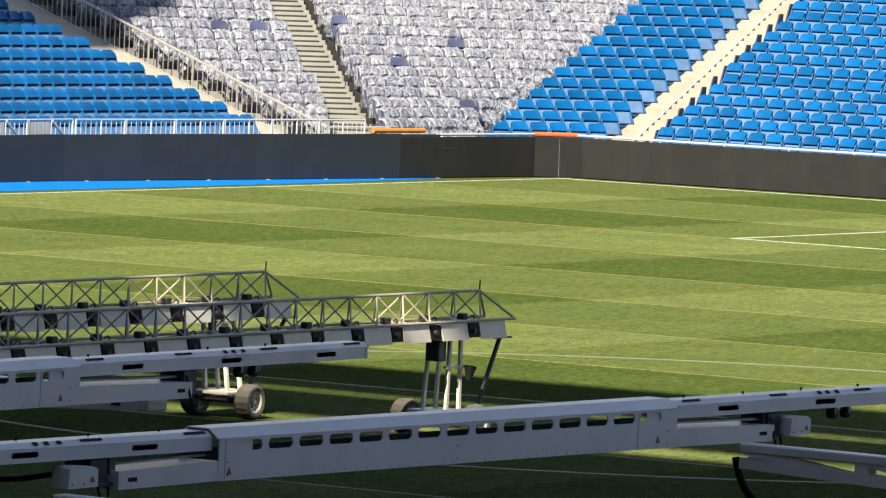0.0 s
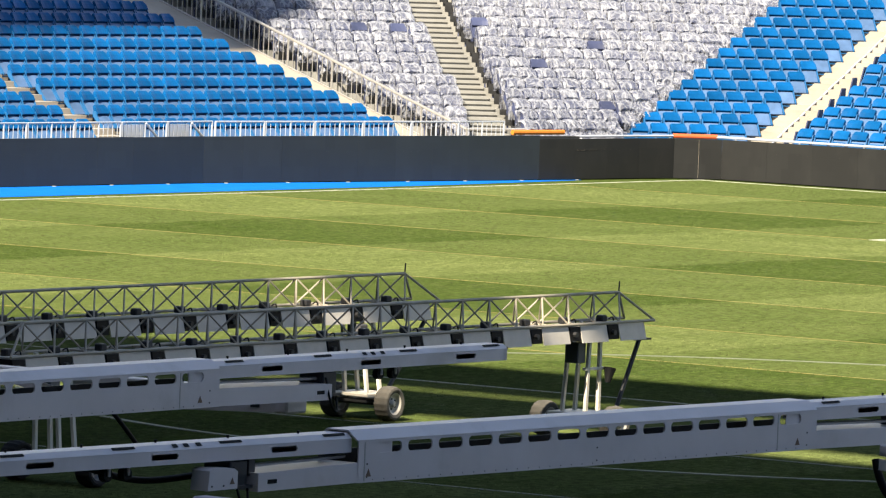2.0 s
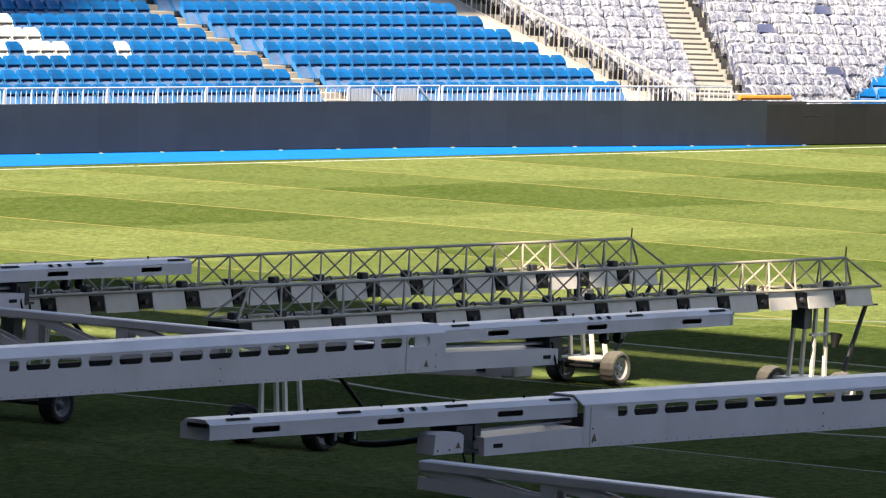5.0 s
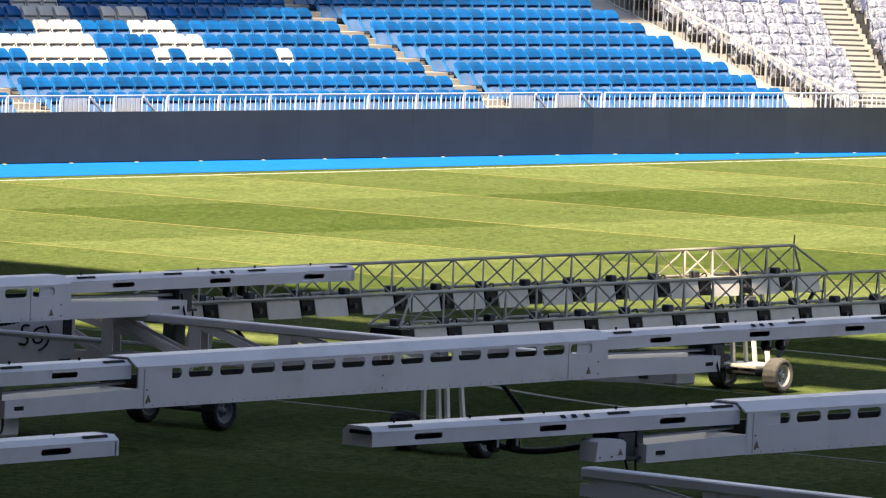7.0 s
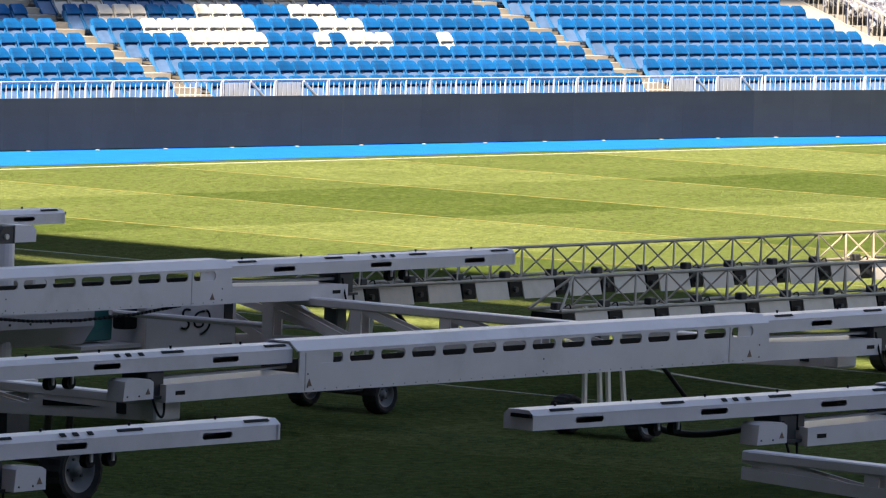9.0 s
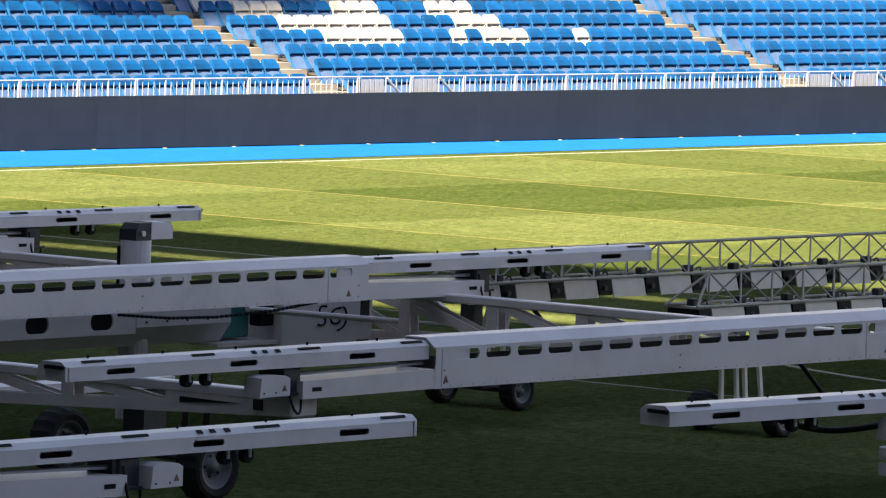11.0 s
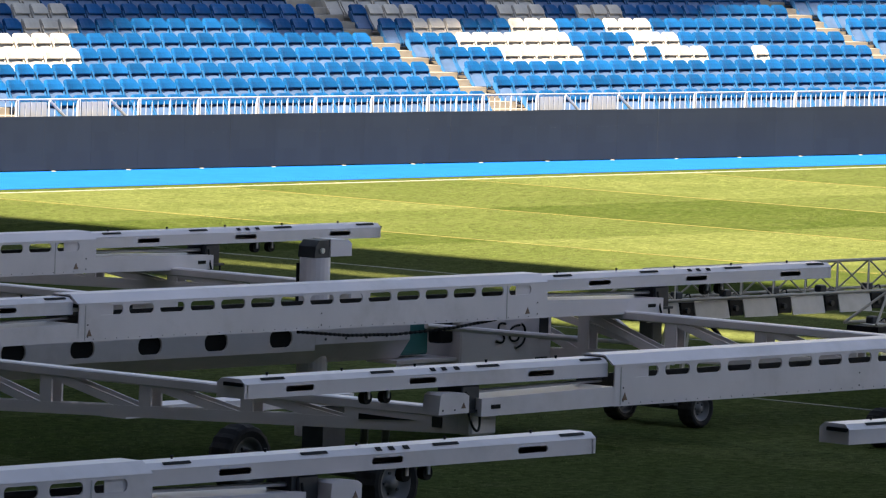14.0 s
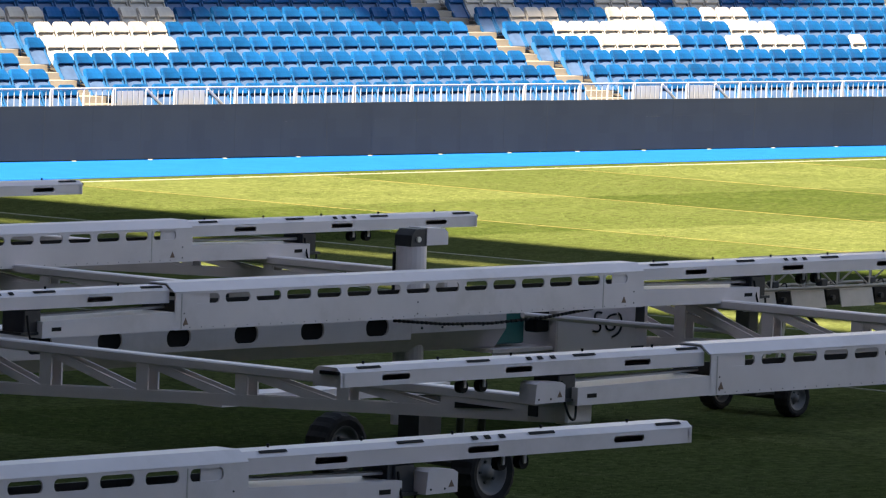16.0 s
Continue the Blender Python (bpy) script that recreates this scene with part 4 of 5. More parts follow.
def arm(parent, x0, x1, y, tip, end_cap=True):
    """A narrow arm of the lamp beam between x0 and x1; tip says which end is free (-1 or 1)."""
    z0, z1, w = 1.537, 1.694, 0.15
    ln = x1 - x0
    n = 3 if ln > 4 else 2
    hs = [(x0 + ln * (i + 0.5) / n + 0.12 * tip, 1.600, 0.17, 0.024) for i in range(n)]
    bm = bmesh.new()
    slotted_plate(bm, x0, x1, z0, z1 - 0.04, hs, -w, 0.01)
    bmesh.ops.recalc_face_normals(bm, faces=bm.faces)
    body = part("extension_arm", bm, MACHINE, parent, "narrow pale grey extension arm")
    body.location = (0, y, 0)
    bm = bmesh.new()
    add_prism(bm, [(-w - 0.003, z1 - 0.043), (-w + 0.05, z1), (w - 0.05, z1), (w, z1 - 0.04), (w, z0), (w - 0.01, z0), (w - 0.01, z1 - 0.05), (-w + 0.05, z1 - 0.015)], x0, x1)
    part("hood", bm, MACHINE, body)
    part("tray", box(x0 + 0.01, x1 - 0.01, -w + 0.012, w - 0.012, z0 + 0.004, z0 + 0.018), STEEL_DARK, body)
    e = x1 if tip > 0 else x0
    part("end_cap", prism([(-w, z0), (-w, z1 - 0.04), (-w + 0.05, z1), (w - 0.05, z1), (w, z1 - 0.04), (w, z0)], e - 0.012 if tip > 0 else e - 0.03, e + 0.03 if tip > 0 else e + 0.012), MACHINE, body)
    part("latch", box(min(e, e + 0.06 * tip), max(e, e + 0.06 * tip), -0.14, 0.06, 1.635, 1.665, 0.004), BLACK, body, "black end latch")
    # dark vents on the folded top
    for i in range(n + 1):
        x = x0 + ln * (i + 0.25) / (n + 0.4)
        part("vent", prism([(-w + 0.022, z1 - 0.0165), (-w + 0.042, z1 - 0.001), (-w + 0.040, z1 + 0.003), (-w + 0.020, z1 - 0.0125)], x - 0.14, x + 0.14), BLACK, body)
    xm = x0 + ln * 0.55
    for dx in (-0.2, -0.06, 0.1):
        part("vent", prism([(-w + 0.012, z1 - 0.024), (-w + 0.040, z1 - 0.002), (-w + 0.037, z1 + 0.003), (-w + 0.009, z1 - 0.020)], xm + dx - 0.028, xm + dx + 0.028), BLACK, body)
    # little knobs along the top
    for i in range(5):
        x = x0 + ln * (i + 0.5) / 5
        part("knob", rod((x, 0.05, z1), (x, 0.05, z1 + 0.025), 0.008, 5, 0.014), BLACK, body)
    # guide rollers below
    xr = x0 + ln * (0.62 if tip > 0 else 0.38)
    for dx in (-0.12, 0.12):
        part("roller", rod((xr + dx, -0.03, 1.47), (xr + dx, 0.03, 1.47), 0.055, 10), BLACK, body, "dark guide roller")
        part("roller_fork", box(xr + dx - 0.012, xr + dx + 0.012, -0.045, -0.03, 1.46, 1.54), MACHINE, body)
    return body


def lower_arm(parent, xj, xm, y):
    """The tapered bracket from the wide box to the girder's head."""
    w = 0.207
    zj0, zj1, zm0, zm1 = FLOOR_Z + 0.003, 1.455, 1.275, 1.425
    bm = bmesh.new()
    ring = [(xj, zj0), (xm, zm0), (xm, zm1), (xj, zj1)]
    add_prism(bm, ring, -w, w, "y")
    body = part("lower_arm", bm, MACHINE, parent, "tapered pale grey bracket arm")
    body.location = (0, y, 0)
    s = 1 if xm > xj else -1
    xs = xm - s * 0.18
    part("slot", box(xs - 0.06, xs + 0.06, -w - 0.003, -w, 1.335, 1.37), BLACK, body)
    part("slide_rail", rod((xj, -0.06, 1.50), (xm + 0.1 * s, -0.06, 1.47), 0.018, 6), RAIL_STEEL, body)
    part("pivot", box(xm - 0.02 if s < 0 else xm - 0.06, xm + 0.06 if s < 0 else xm + 0.02, -0.12, 0.12, 1.40, 1.54), STEEL_DARK, body, "dark pivot block")
    return body


def girder(parent, x, y0, y1, z_top=1.31, depth0=0.2, depth1=0.5, width=0.085, step=1.05):
    """A lattice girder along y; deeper at y1 than at y0."""
    ob = part("girder", box(x - width, x + width, y0, y1, z_top - 0.085, z_top, 0.012), MACHINE, parent, "pale grey lattice girder")
    def zb(y):
        return z_top - depth0 - (depth1 - depth0) * (y - y0) / (y1 - y0)
    for sx in (-width + 0.02, width - 0.02):
        bm = bmesh.new()
        add_bar(bm, (x + sx, y0, zb(y0) + 0.04), (x + sx, y1, zb(y1) + 0.04), 0.10, 0.026)
        part("bottom_chord", bm, MACHINE, ob)
        n = max(2, int((y1 - y0 - 1.3) / step))
        ys = [y0 + 1.3 + i * (y1 - y0 - 1.3) / n for i in range(n + 1)]
        for ya, yb in zip(ys[:-1], ys[1:]):
            bm = bmesh.new()
            add_bar(bm, (x + sx, ya, zb(ya)), (x + sx, ya, z_top - 0.03), 0.14, 0.02)
            part("upright", bm, MACHINE, ob)
            bm = bmesh.new()
            add_bar(bm, (x + sx, ya, zb(ya) + 0.03), (x + sx, yb, z_top - 0.06), 0.075, 0.014)
            part("diagonal", bm, MACHINE, ob)
        bm = bmesh.new()
        ring = [(y0, zb(y0)), (y0 + 1.3, zb(y0 + 1.3)), (y0 + 1.3, z_top - 0.02), (y0, z_top - 0.02)]
        add_prism(bm, ring, x + sx - 0.015, x + sx + 0.015)
        part("gusset", bm, MACHINE, ob)
    part("slot", prism([(y0 + 0.55, z_top - 0.13), (y0 + 1.2, z_top - 0.12), (y0 + 1.2, z_top - 0.17)], x - width - 0.004, x - width + 0.002), BLACK, ob)
    part("socket", box(x - width - 0.012, x - width + 0.002, y0 + 0.28, y0 + 0.38, z_top - 0.17, z_top - 0.08), STEEL_DARK, ob)
    part("end_cap", box(x - width - 0.02, x - width + 0.32, y0 - 0.05, y0 + 0.10, z_top - depth0 - 0.02, z_top - 0.01, 0.02), MACHINE, ob)
    return ob


def head(parent, x, y, side=0):
    """Girder head under a lamp beam: dark bracket, and on some a motor box to one side."""
    part("head_bracket", box(x - 0.11, x + 0.11, y - 0.14, y + 0.14, 1.30, 1.53, 0.01), STEEL_DARK, parent, "dark steel bracket")
    part("head_plate", box(x - 0.16, x + 0.16, y - 0.16, y + 0.16, 1.306, 1.33), STEEL_DARK, parent)
    if side:
        a, b = (x - 0.52, x - 0.14) if side < 0 else (x + 0.12, x + 0.46)
        mb = part("motor_box", prism([(a, 1.315), (a + 0.02, 1.475), (a + 0.06, 1.495), (b - 0.05, 1.485), (b, 1.46), (b, 1.32)], y - 0.24, y - 0.06, "y"), MACHINE, parent, "pale grey motor housing")
        part("sticker", prism([(b - 0.10, 1.36), (b - 0.04, 1.36), (b - 0.07, 1.41)], y - 0.244, y - 0.241, "y"), RED, mb, "small triangular warning sticker")
        for dx in (0.05, 0.2):
            part("bolt", rod((a + dx, y - 0.246, 1.35), (a + dx, y - 0.24, 1.35), 0.008, 6), STEEL_DARK, mb)
    part("cable", tube_path([(x - 0.08, y - 0.15, 1.48), (x - 0.16, y - 0.26, 1.24), (x + 0.02, y - 0.24, 1.12), (x + 0.14, y - 0.12, 1.3)], 0.011), BLACK, parent, "black cable")


def wheel(parent, x, y, r, w, tyre=RUBBER, axis=(1, 0, 0), rim_mat=MACHINE):
    """A wheel standing on the grass: lugged tyre, dished rim, hub."""
    ax = Vector(axis).normalized()
    bm = bmesh.new()
    n = 36
    prof = [(0.62, -0.42), (0.80, -0.5), (0.93, -0.46), (0.99, -0.3), (1.0, 0.0), (0.99, 0.3), (0.93, 0.46), (0.80, 0.5), (0.62, 0.42)]
    rings = []
    for i in range(n):
        a = 2 * math.pi * i / n
        lug = 0.965 if i % 2 else 1.0
        rings.append([bm.verts.new((s * w, math.cos(a) * q * r * (lug if q > 0.9 else 1), math.sin(a) * q * r * (lug if q > 0.9 else 1))) for q, s in prof])
    for i in range(n):
        for k in range(len(prof) - 1):
            bm.faces.new((rings[i][k], rings[i][k + 1], rings[(i + 1) % n][k + 1], rings[(i + 1) % n][k]))
    t = part("wheel", bm, tyre, parent, smooth=False)
    rot = Vector((1, 0, 0)).rotation_difference(ax).to_matrix().to_4x4()
    t.matrix_basis = Matrix.Translation((x, y, r)) @ rot
    bm = bmesh.new()
    prof = [(0.63, -0.43), (0.56, -0.40), (0.50, -0.22), (0.22, -0.20), (0.18, -0.34), (0.0, -0.34)]
    for sg in (1, -1):
        rings = []
        for i in range(24):
            a = 2 * math.pi * i / 24
            rings.append([bm.verts.new((s * w * sg, math.cos(a) * q * r, math.sin(a) * q * r)) for q, s in prof])
        for i in range(24):
            for k in range(len(prof) - 1):
                bm.faces.new((rings[i][k], rings[i][k + 1], rings[(i + 1) % 24][k + 1], rings[(i + 1) % 24][k]))
    bmesh.ops.remove_doubles(bm, verts=bm.verts, dist=0.0005)
    part("rim", bm, rim_mat, t, "pale steel rim" if rim_mat is MACHINE else "dull grey steel rim", smooth=True)
    for i in range(5):
        a = 2 * math.pi * i / 5
        p = (math.cos(a) * 0.3 * r, math.sin(a) * 0.3 * r)
        part("nut", rod((-0.19 * w, *p), (-0.27 * w, *p), 0.03 * r + 0.004, 6), STEEL_DARK, t)
    return t


GROW_LABEL = "large pale grey grow-light machine with slotted beams on the grass"
# main machine: four lamp beams on two girders
main = thing("grow_light_machine", Matrix(), GROW_LABEL, "grow light", "grow-light machines")
for y, tl, jl, jr, tr_ in ((-5.2, -30.65, -26.10, -19.3, -14.45), (1.75, -30.1, -25.35, -18.67, -14.07), (8.1, -29.9, -25.15, -18.42, -13.88), (13.8, -29.8, -25.0, -18.5, -14.2)):
    lamp_beam(main, jl, jr, y)
    arm(main, tl, jl - 0.02, y, -1)
    arm(main, jr - 0.01, tr_, y, 1)
    lower_arm(main, jl, jl - 1.72, y)
    lower_arm(main, jr, jr + 1.82, y)
    if y < 10:
        head(main, jl - 1.78, y, -1 if y < 0 else 0)
        head(main, jr + 1.88, y)
girder(main, -27.665, -5.2, 3.2, depth0=0.19, depth1=0.56)
girder(main, -17.375, -4.85, 3.2, depth0=0.19, depth1=0.56)
girder(main, -17.175, 5.4, 15.0, depth0=0.16, depth1=0.45)
girder(main, -20.975, 4.6, 9.0, z_top=1.33, depth0=0.16, depth1=0.3)
girder(main, -27.475, 5.6, 15.0, depth0=0.16, depth1=0.45)
# cross tube of the chassis, with large oval openings
CY = 2.75
bm = bmesh.new()
hs = [(-28.89 + i * 0.925, 1.105, 0.165, 0.085) for i in range(9)]
slotted_plate(bm, -29.8, -21.0, 0.975, 1.27, hs, -0.24, 0.02)
bmesh.ops.recalc_face_normals(bm, faces=bm.faces)
tube = part("chassis_tube", bm, MACHINE, main, "pale grey chassis tube with oval openings")
tube.location = (0, CY, 0)
part("tube_body", prism([(-0.2, 1.265), (0.2, 1.265), (0.24, 0.98), (0.1, 0.84), (-0.1, 0.84), (-0.24, 0.974), (-0.215, 0.98), (-0.21, 1.255)], -29.8, -21.0), MACHINE, tube)
# black sheet close behind the openings, painted shade for the hollow
part("tube_dark_sheet", box(-29.7, -21.1, -0.219, -0.216, 0.985, 1.25), BLACK, tube, "black sheet standing for the shade inside the tube")
part("tube_front", prism([(-0.24, 1.26), (-0.243, 1.032), (-0.1, 0.84), (0.2, 0.84), (0.2, 1.26)], -21.0, -19.6), MACHINE, tube)
for i in range(4):
    for z in (1.08, 1.2):
        part("bolt", rod((-20.85 + i * 0.3, -0.25, z), (-20.85 + i * 0.3, -0.24, z), 0.014, 6), STEEL_DARK, tube)
part("mast", rod((-20.765, CY, 0.12), (-20.765, CY, 1.86), 0.15, 20), MACHINE, main, "round pale grey mast")
part("mast_conduit", rod((-20.870, CY + 0.12, 0.9), (-20.870, CY + 0.12, 1.80), 0.022, 8), BLACK, main, "black cable up the mast")
mh = part("mast_head", prism([(-20.895, 1.86), (-20.885, 1.97), (-20.825, 2.03), (-20.675, 2.03), (-20.675, 1.86)], CY - 0.11, CY + 0.11, "y"), STEEL_DARK, main, "dark camera-like mast head")
part("mast_motor", prism([(-20.675, 1.87), (-20.675, 2.04), (-20.415, 2.03), (-20.365, 1.99), (-20.365, 1.87)], CY - 0.12, CY + 0.12, "y"), MACHINE, main, "pale grey motor housing on the mast")
part("lens", rod((-20.795, CY - 0.13, 1.93), (-20.795, CY - 0.10, 1.93), 0.028, 10), MACHINE_WARM, mh)
part("teal_unit", box(-19.75, -19.15, CY - 0.1, CY + 0.35, 0.86, 1.22, 0.02), TEAL, main, "teal painted generator unit")
part("unit_bracket", box(-19.85, -18.8, CY - 0.3, CY + 0.1, 0.80, 0.835), MACHINE, main)
part("grille", box(-19.2, -18.98, CY - 0.28, CY - 0.12, 0.98, 1.24, 0.02), BLACK, main, "black cooling grille")
cab = part("cabinet", box(-18.95, -17.55, CY - 0.35, CY + 0.5, 0.62, 1.30, 0.015), MACHINE, main, "pale grey equipment cabinet")
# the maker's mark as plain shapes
fy = CY - 0.355
def stroke(pts, r=0.011):
    part("mark", tube_path([(x, fy, z) for x, z in pts], r, "mark"), BLACK, cab, "thin black emblem lines")
stroke([(-18.28, 1.15), (-18.36, 1.17), (-18.40, 1.11), (-18.34, 1.06), (-18.28, 1.01), (-18.33, 0.95), (-18.42, 0.98)])
stroke([(-18.06, 1.13), (-18.20, 1.13), (-18.22, 0.98), (-18.08, 0.97), (-18.06, 1.05), (-18.14, 1.05)])
stroke([(-18.04, 1.14), (-17.97, 1.13), (-17.97, 0.93), (-18.12, 0.90)])
part("vent_slot", box(-17.75, -17.62, CY - 0.36, CY - 0.34, 0.98, 1.22), STEEL_DARK, cab)
part("vent_slot", box(-17.80, -17.62, CY - 0.36, CY - 0.34, 0.74, 0.80), STEEL_DARK, cab)
part("push_rod", rod((-19.6, CY - 0.45, 1.18), (-17.35, CY - 0.55, 0.98), 0.03, 8), MACHINE, main, "long pale push rod")
part("piston", rod((-17.35, CY - 0.55, 0.98), (-16.9, CY - 0.9, 0.95), 0.022, 8), RAIL_STEEL, main, "steel piston rod")
for (a, b) in (((-17.5, CY - 0.2, 1.25), (-17.2, 0.9, 0.85)), ((-17.0, CY - 0.1, 1.25), (-16.95, 1.3, 0.8)), ((-16.7, 2.4, 1.2), (-16.7, 1.7, 0.8))):
    bm = bmesh.new()
    add_bar(bm, a, b, 0.07, 0.05)
    part("brace", bm, MACHINE, main)
# ribbed hose slung under the beam
hose = bmesh.new()
hp = [Vector((-22.3, 1.58, 1.27)), Vector((-21.6, 1.56, 1.215)), Vector((-20.9, 1.56, 1.20)), Vector((-20.1, 1.56, 1.23)), Vector((-19.4, 1.58, 1.29))]
cen = []
for i in range(90):
    s = i / 89 * (len(hp) - 1)
    k = min(int(s), len(hp) - 2)
    cen.append(hp[k].lerp(hp[k + 1], s - k))
for i in range(len(cen) - 1):
    if i % 2 == 0:
        add_rod(hose, cen[i], cen[i + 1], 0.016, 8)
    else:
        add_rod(hose, cen[i], cen[i + 1], 0.009, 6)
part("ribbed_hose", hose, BLACK, main, "black ribbed hose")
# wheel assembly
wheel(main, -25.3, -2.2, 0.32, 0.26, axis=(0, 1, 0), rim_mat=STEEL_GREY)
wheel(main, -24.75, 0.05, 0.32, 0.26, axis=(0, 1, 0), rim_mat=STEEL_GREY)
part("axle", rod((-25.3, -2.1, 0.36), (-24.75, 0.0, 0.36), 0.05, 8), STEEL_DARK, main)
part("leg", box(-24.75, -24.45, -0.95, -0.7, 0.3, 0.95), STEEL_DARK, main, "dark steel leg")
for dy in (-0.25, 0.0):
    part("ram", rod((-24.6, -1.3 + dy, 0.4), (-25.6, -2.2 + dy, 1.0), 0.035, 8), STEEL_DARK, main)
part("cross_member", box(-27.4, -24.4, -1.0, -0.7, 0.88, 0.98), MACHINE, main)
part("rail_tube", rod((-24.9, -2.3, 0.88), (-23.6, -2.3, 0.93), 0.03, 8), MACHINE, main)

# second machine, nearer: its far lamp beam
SECOND = Matrix.Translation((-21, -10.5, -0.03)) @ Matrix.Rotation(radians(-3), 4, "Z") @ Matrix.Translation((21, 10.5, 0))   # stands slightly askew
second = thing("grow_light_machine", SECOND, GROW_LABEL, "grow light", "grow-light machines")
lamp_beam(second, -24.47, -17.75, -10.5)
arm(second, -29.10, -24.49, -10.5, -1)
arm(second, -17.76, -12.9, -10.5, 1)
lower_arm(second, -24.47, -25.78, -10.5)
lower_arm(second, -17.95, -16.15, -10.5)
head(second, -25.95, -10.5, -1)
head(second, -16.05, -10.5, 1)
girder(second, -26.78, -17.4, -10.9, depth0=0.45, depth1=0.22)
girder(second, -16.925, -17.4, -10.9, depth0=0.45, depth1=0.22)
part("hose", tube_path([(-25.98, -10.3, 1.40), (-26.4, -10.3, 1.37), (-26.9, -10.3, 1.38), (-27.4, -10.3, 1.50), (-27.7, -10.3, 1.56)], 0.028), BLACK, second, "thick black hose")
part("hose", tube_path([(-16.75, -10.7, 1.15), (-16.8, -10.8, 0.8), (-16.5, -11.2, 0.6), (-16.3, -11.8, 0.2)], 0.04), BLACK, second, "thick black hose")
for gx in (-26.85, -16.75):
    for gy in (-16.6, -14.9):
        wheel(second, gx, gy, 0.30, 0.24, axis=(0, 1, 0))
    part("axle_beam", box(gx - 0.06, gx + 0.06, -16.6, -14.9, 0.26, 0.36), STEEL_DARK, second)
    part("leg", box(gx - 0.08, gx + 0.08, -15.85, -15.65, 0.3, 1.0), MACHINE, second)

# third machine: its far lamp beam reaches in
third = thing("grow_light_machine", Matrix.Translation((0, 0, 0.02)), GROW_LABEL, "grow light", "grow-light machines")
lamp_beam(third, -43.4, -36.8, -9.85)
arm(third, -36.82, -31.95, -9.85, 1)
lower_arm(third, -36.8, -35.2, -9.85)
head(third, -35.1, -9.85, 1)
girder(third, -35.675, -16.6, -10.3, depth0=0.45, depth1=0.22)
girder(third, -44.775, -16.6, -10.3, depth0=0.45, depth1=0.22)
for gx in (-35.2, -44.6):
    for gy in (-15.8, -14.1):
        wheel(third, gx, gy, 0.30, 0.24, axis=(0, 1, 0))
    part("axle_beam", box(gx - 0.06, gx + 0.06, -15.8, -14.1, 0.26, 0.36), STEEL_DARK, third)
    part("leg", box(gx - 0.08, gx + 0.08, -15.05, -14.85, 0.3, 1.0), MACHINE, third)


# ---- lamp trusses ----
def lamp_rig(y, x0, x1, label, wheels_l, wheels_r):
    """A triangular lattice boom with hanging lamp housings on two wheeled legs."""
    rig = thing("lamp_truss", Matrix(), label, "lamp rig", "lamp trusses")
    zt, zb, hw = 1.62, 1.305, 0.20
    part("top_chord", rod((x0 + 0.45, y, zt), (x1 - 0.45, y, zt), 0.017, 8), TRUSS, rig)
    for s in (-1, 1):
        part("bottom_chord", rod((x0, y + s * hw, zb), (x1, y + s * hw, zb), 0.017, 8), TRUSS, rig)
    n = 21
    xs = [x0 + 0.45 + (x1 - x0 - 0.9) * i / n for i in range(n + 1)]
    for s in (-1, 1):
        for i in range(n):
            xm = (xs[i] + xs[i + 1]) / 2
            part("lattice_bar", rod((xs[i], y, zt), (xm, y + s * hw, zb), 0.0105, 6), TRUSS, rig)
            part("lattice_bar", rod((xs[i + 1], y, zt), (xm, y + s * hw, zb), 0.0105, 6), TRUSS, rig)
        part("end_bar", rod((xs[0], y, zt), (x0, y + s * hw, zb), 0.014, 6), TRUSS, rig)
        part("end_bar", rod((xs[-1], y, zt), (x1, y + s * hw, zb), 0.014, 6), TRUSS, rig)
    for x in xs[::2]:
        part("cross_bar", rod((x, y - hw, zb), (x, y + hw, zb), 0.012, 6), TRUSS, rig)
    part("aerial", rod((xs[-1], y, zt), (xs[-1] + 0.01, y, zt + 0.12), 0.009, 6), STEEL_DARK, rig, "short aerial")
    # lamp housings
    m = 15
    pitch = (x1 - x0 - 0.2) / m
    for i in range(m):
        a = x0 + 0.25 + i * pitch
        ln = pitch * 0.68
        bm = bmesh.new()
        w0, w1 = 0.19, 0.235
        prof = [(-w0, 1.285), (w0, 1.285), (w1, 1.10), (w1 - 0.012, 1.10), (w0 - 0.012, 1.27), (-w0 + 0.012, 1.27), (-w1 + 0.012, 1.10), (-w1, 1.10)]
        add_prism(bm, [(u + y, v) for u, v in prof], a, a + ln)
        h = part("lamp_housing", bm, REFLECTOR, rig, "pale lamp housing, open below")
        part("lamp_bulb", rod((a + 0.1, y, 1.17), (a + ln - 0.08, y, 1.17), 0.03, 8), RAIL_STEEL, h)
        part("lamp_end", prism([(y - w0, 1.28), (y + w0, 1.28), (y + w1 - 0.02, 1.12), (y - w1 + 0.02, 1.12)], a - pitch * 0.27, a - 0.005), BLACK, h, "dark lamp end")
        part("socket", rod((a - pitch * 0.2, y - w1 + 0.02, 1.20), (a - pitch * 0.2, y - w1 - 0.02, 1.20), 0.03, 8), STEEL_DARK, h)
        part("ballast", box(a - 0.11, a, y - 0.045, y + 0.045, 1.30, 1.375, 0.012), STEEL_DARK, h, "dark ballast box")
        part("ballast_handle", tube_path([(a + 0.02, y - 0.05, 1.33), (a + 0.09, y - 0.06, 1.38), (a + 0.10, y - 0.06, 1.31)], 0.008), BLACK, h)
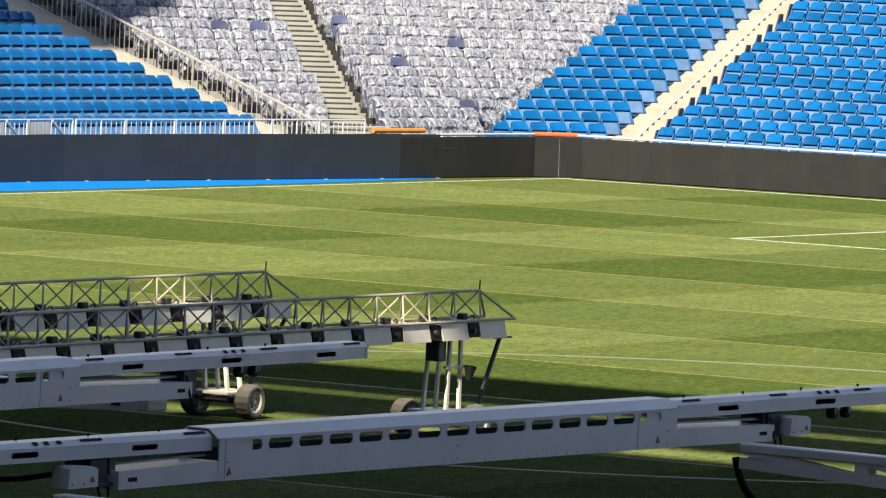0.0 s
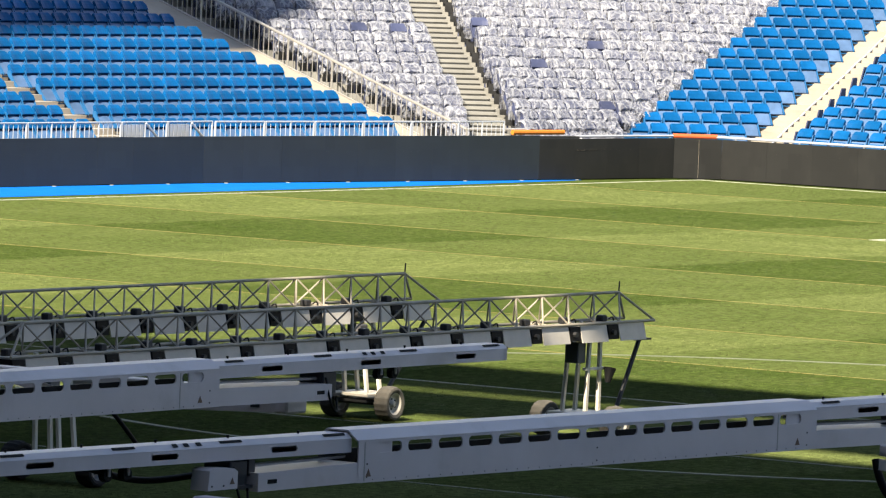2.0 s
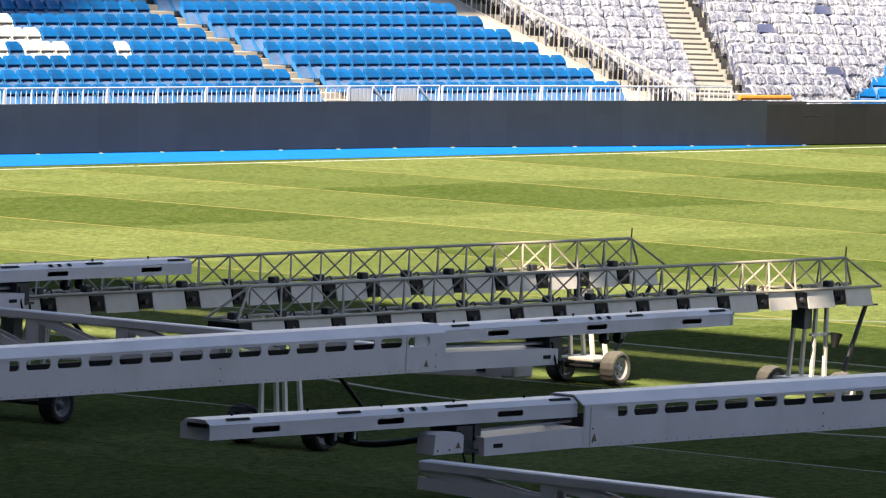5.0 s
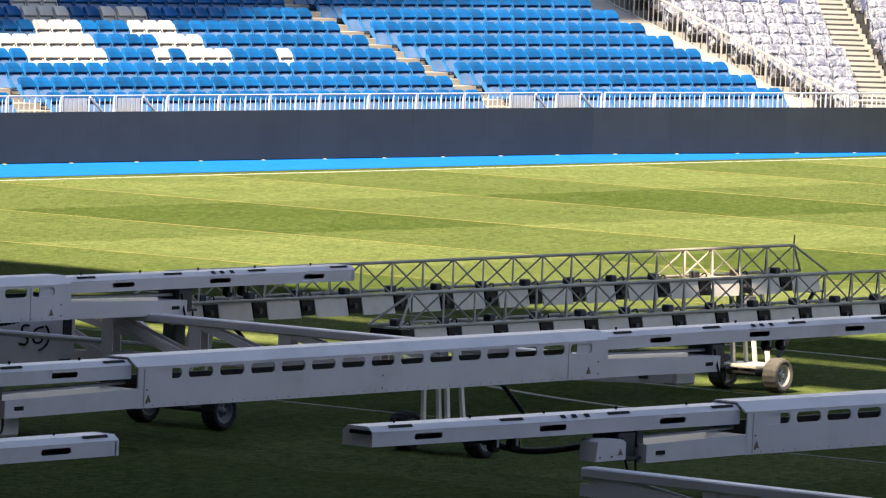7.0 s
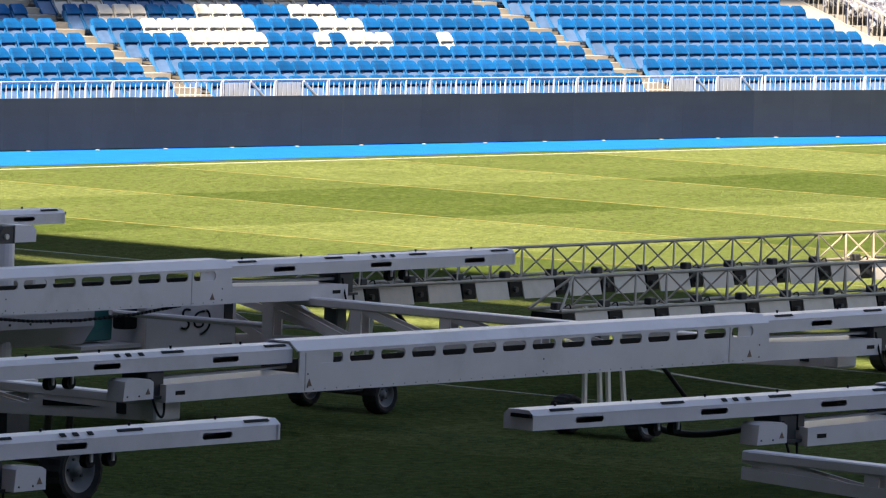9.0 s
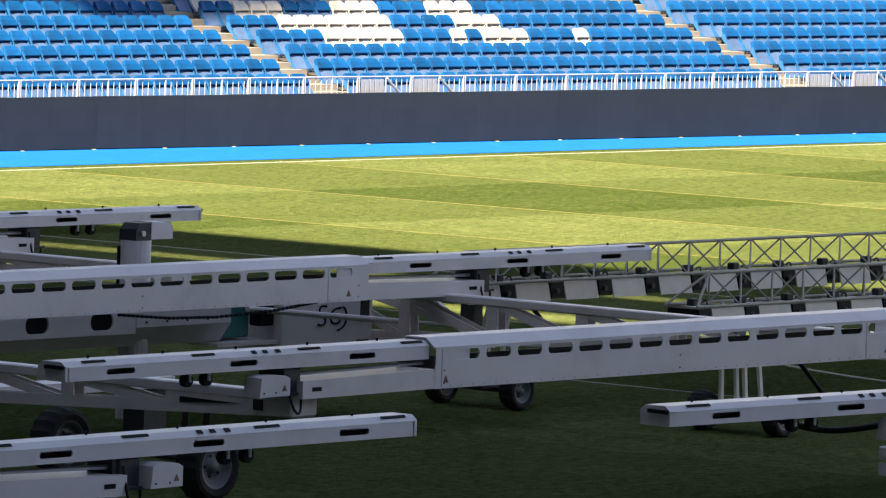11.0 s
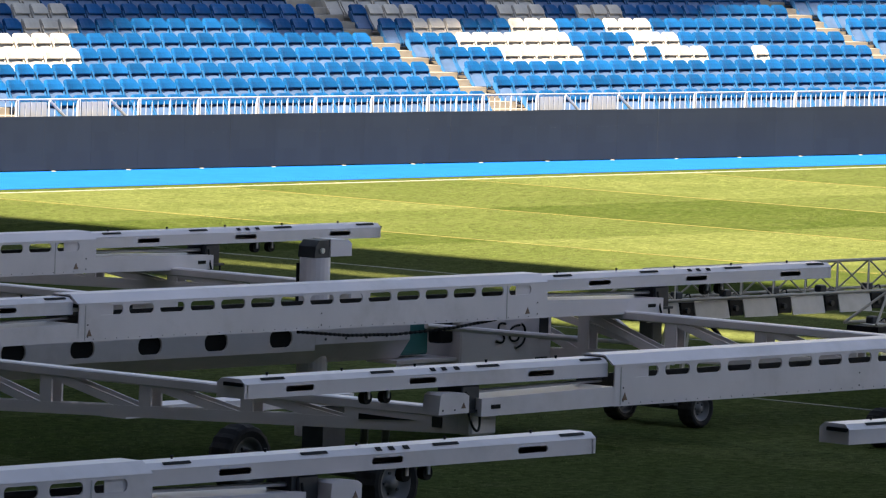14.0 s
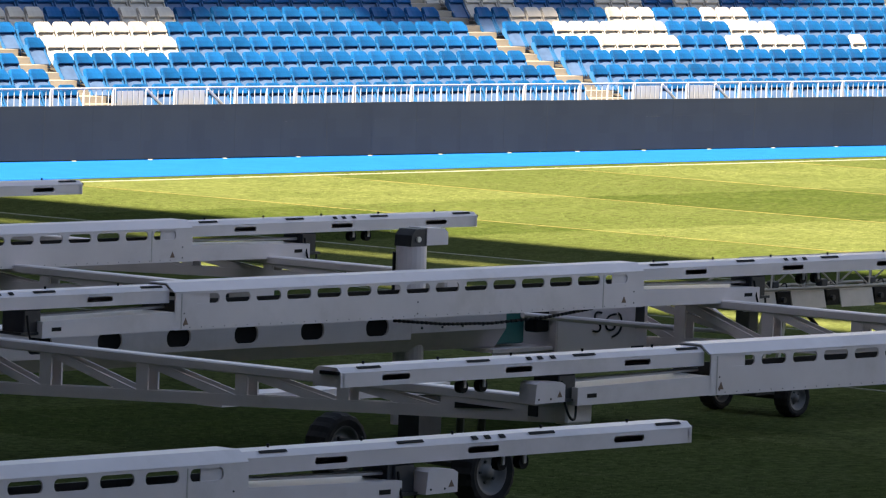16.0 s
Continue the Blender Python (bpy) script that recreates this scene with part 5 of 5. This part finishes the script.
    # legs
    for x, (ya, yb), tyre in ((-15.45, wheels_l, RUBBER), (-5.6, wheels_r, RUBBER_DUSTY_LIT)):
        for w in (ya, yb):
            # sunlight is put into the right-hand wheels: lighter rubber, lighter rims
            wheel(rig, x, w, 0.20, 0.19, tyre, (0, 1, 0), REFLECTOR if tyre is RUBBER_DUSTY_LIT else STEEL_GREY)
        part("axle", rod((x, ya, 0.19), (x, yb, 0.19), 0.025, 8), STEEL_DARK, rig)
        ym = (ya + yb) / 2
        part("base_frame", box(x - 0.28, x + 0.28, ym - 0.26, ym + 0.26, 0.27, 0.31, 0.008), MACHINE_WARM, rig, "cream base frame")
        part("base_tray", box(x - 0.24, x + 0.24, ym - 0.22, ym + 0.22, 0.20, 0.235, 0.008), STEEL_DARK, rig)
        for dx in (-0.13, 0.13):
            for dy in (-0.17, 0.17):
                bm = bmesh.new()
                add_bar(bm, (x + dx, ym + dy * 0.9, 0.30), (x + dx * 0.8, y + dy * 0.75, zb), 0.045, 0.035, (0, 1, 0))
                part("leg", bm, MACHINE_WARM, rig, "cream painted leg")
        part("tie", box(x - 0.2, x + 0.2, ym - 0.18, ym - 0.14, 0.78, 0.81), MACHINE_WARM, rig)
        part("control_box", box(x - 0.30, x - 0.14, ym - 0.14, ym + 0.04, 0.86, 1.09, 0.01), STEEL_GREY, rig, "dark grey control box")
    part("brace", rod((x1 - 0.14, y - 0.1, 1.09), (-5.2, y - 0.15, 0.24), 0.026, 8), STEEL_DARK, rig, "dark diagonal brace")
    part("brace_plate", box(x1 - 0.28, x1 + 0.05, y - 0.14, y - 0.08, 1.08, 1.10), STEEL_DARK, rig)
    part("funnel", rod((-5.42, y - 0.20, 0.64), (-5.38, y - 0.20, 0.80), 0.03, 10, 0.07), BLACK, rig, "black funnel")
    part("cable", tube_path([(-15.2, y - 0.2, 1.1), (-15.0, y - 0.25, 0.9), (-14.6, y - 0.3, 0.55), (-14.3, y - 0.3, 0.3)], 0.025), BLACK, rig, "black cable")
    return rig


lamp_rig(2.5, -16.45, -4.2, "lamp truss with hanging lamp housings, partly in sunlight", (3.2, 2.2), (2.75, 2.0))
lamp_rig(-0.6, -16.4, -4.5, "nearer lamp truss with hanging housings on cream wheeled legs", (-0.2, -1.15), (-0.10, -1.03))


# ---- grass blades where the camera sees the pitch ----
def blades(seed, density):
    """Upright blades over the seen wedge of the pitch; those on painted lines carry the paint."""
    rg = np.random.default_rng(seed)
    ex, ey = EYE[0], EYE[1]
    h0, h1, r0, r1 = radians(44.5), radians(61.2), 42.0, 152.0
    n = int(density * 0.5 * (h1 - h0) * (r1 * r1 - r0 * r0))
    h = rg.uniform(h0, h1, n)
    r = np.sqrt(rg.uniform(r0 * r0, r1 * r1, n))
    x, y = ex + r * np.sin(h), ey + r * np.cos(h)
    ok = (x < 52.9) & (y < 34.5) & (x > -45)
    x, y = x[ok], y[ok]
    n = len(x)
    wave = 0.02 * np.sin(x * 1.7) + 0.02 * np.sin(y * 2.3)
    mat = np.zeros(n, dtype=int)
    worn = rg.uniform(0, 1, n)
    patch = 0.5 + 0.5 * np.sin(y * 0.9 + np.sin(x * 3.1) * 2 + np.sin(y * 2.7))
    for lx in (6, 12, 18, 24, 30, 36, 41.5, 47):
        mat[(np.abs(x + wave - lx) < 0.06) & (worn < 0.5 * patch)] = 1
    for on in (np.abs(y + wave - 34) < 0.08, (np.abs(x + wave - 52.5) < 0.08) & (y < 34.05), (np.abs(y + wave - 20.16) < 0.08) & (x > 36), (np.abs(x + wave - 36) < 0.08) & (y < 20.2)):
        mat[on & (worn < 0.85)] = 2
    mat[(np.abs(x + wave) < 0.07) & (worn < 0.55)] = 3
    a = math.radians(-63) + rg.normal(0, 0.35, n)      # broad side to the south-west
    wd = rg.uniform(0.003, 0.009, n)
    ht = rg.uniform(0.008, 0.022, n) * (0.8 + 0.4 * np.sin(x * 0.9) * np.sin(y * 1.1))
    lean = rg.uniform(0.1, 0.8, n) * ht
    la = math.radians(27) + rg.normal(0, 0.6, n)
    vs = np.empty((n, 3, 3))
    dx, dy = np.cos(a) * wd, np.sin(a) * wd
    vs[:, 0] = np.stack((x - dx, y - dy, np.full(n, 0.002)), 1)
    vs[:, 1] = np.stack((x + dx, y + dy, np.full(n, 0.002)), 1)
    vs[:, 2] = np.stack((x + np.cos(la) * lean, y + np.sin(la) * lean, ht), 1)
    me = bpy.data.meshes.new("grass_blades")
    me.vertices.add(3 * n)
    me.vertices.foreach_set("co", vs.reshape(-1))
    me.loops.add(3 * n)
    me.loops.foreach_set("vertex_index", np.arange(3 * n, dtype=np.int32))
    me.polygons.add(n)
    me.polygons.foreach_set("loop_start", np.arange(0, 3 * n, 3, dtype=np.int32))
    me.polygons.foreach_set("material_index", mat.astype(np.int32))
    for mt in (GRASS_BLADE, LINE_YELLOW, LINE_WHITE, LINE_WORN):
        me.materials.append(mt)
    me.update(calc_edges=True)
    me.validate()
    return tagged(new("grass_blades", me), "short mown grass blades with painted lines", "grass", kind="stuff")


blades(5, 220)
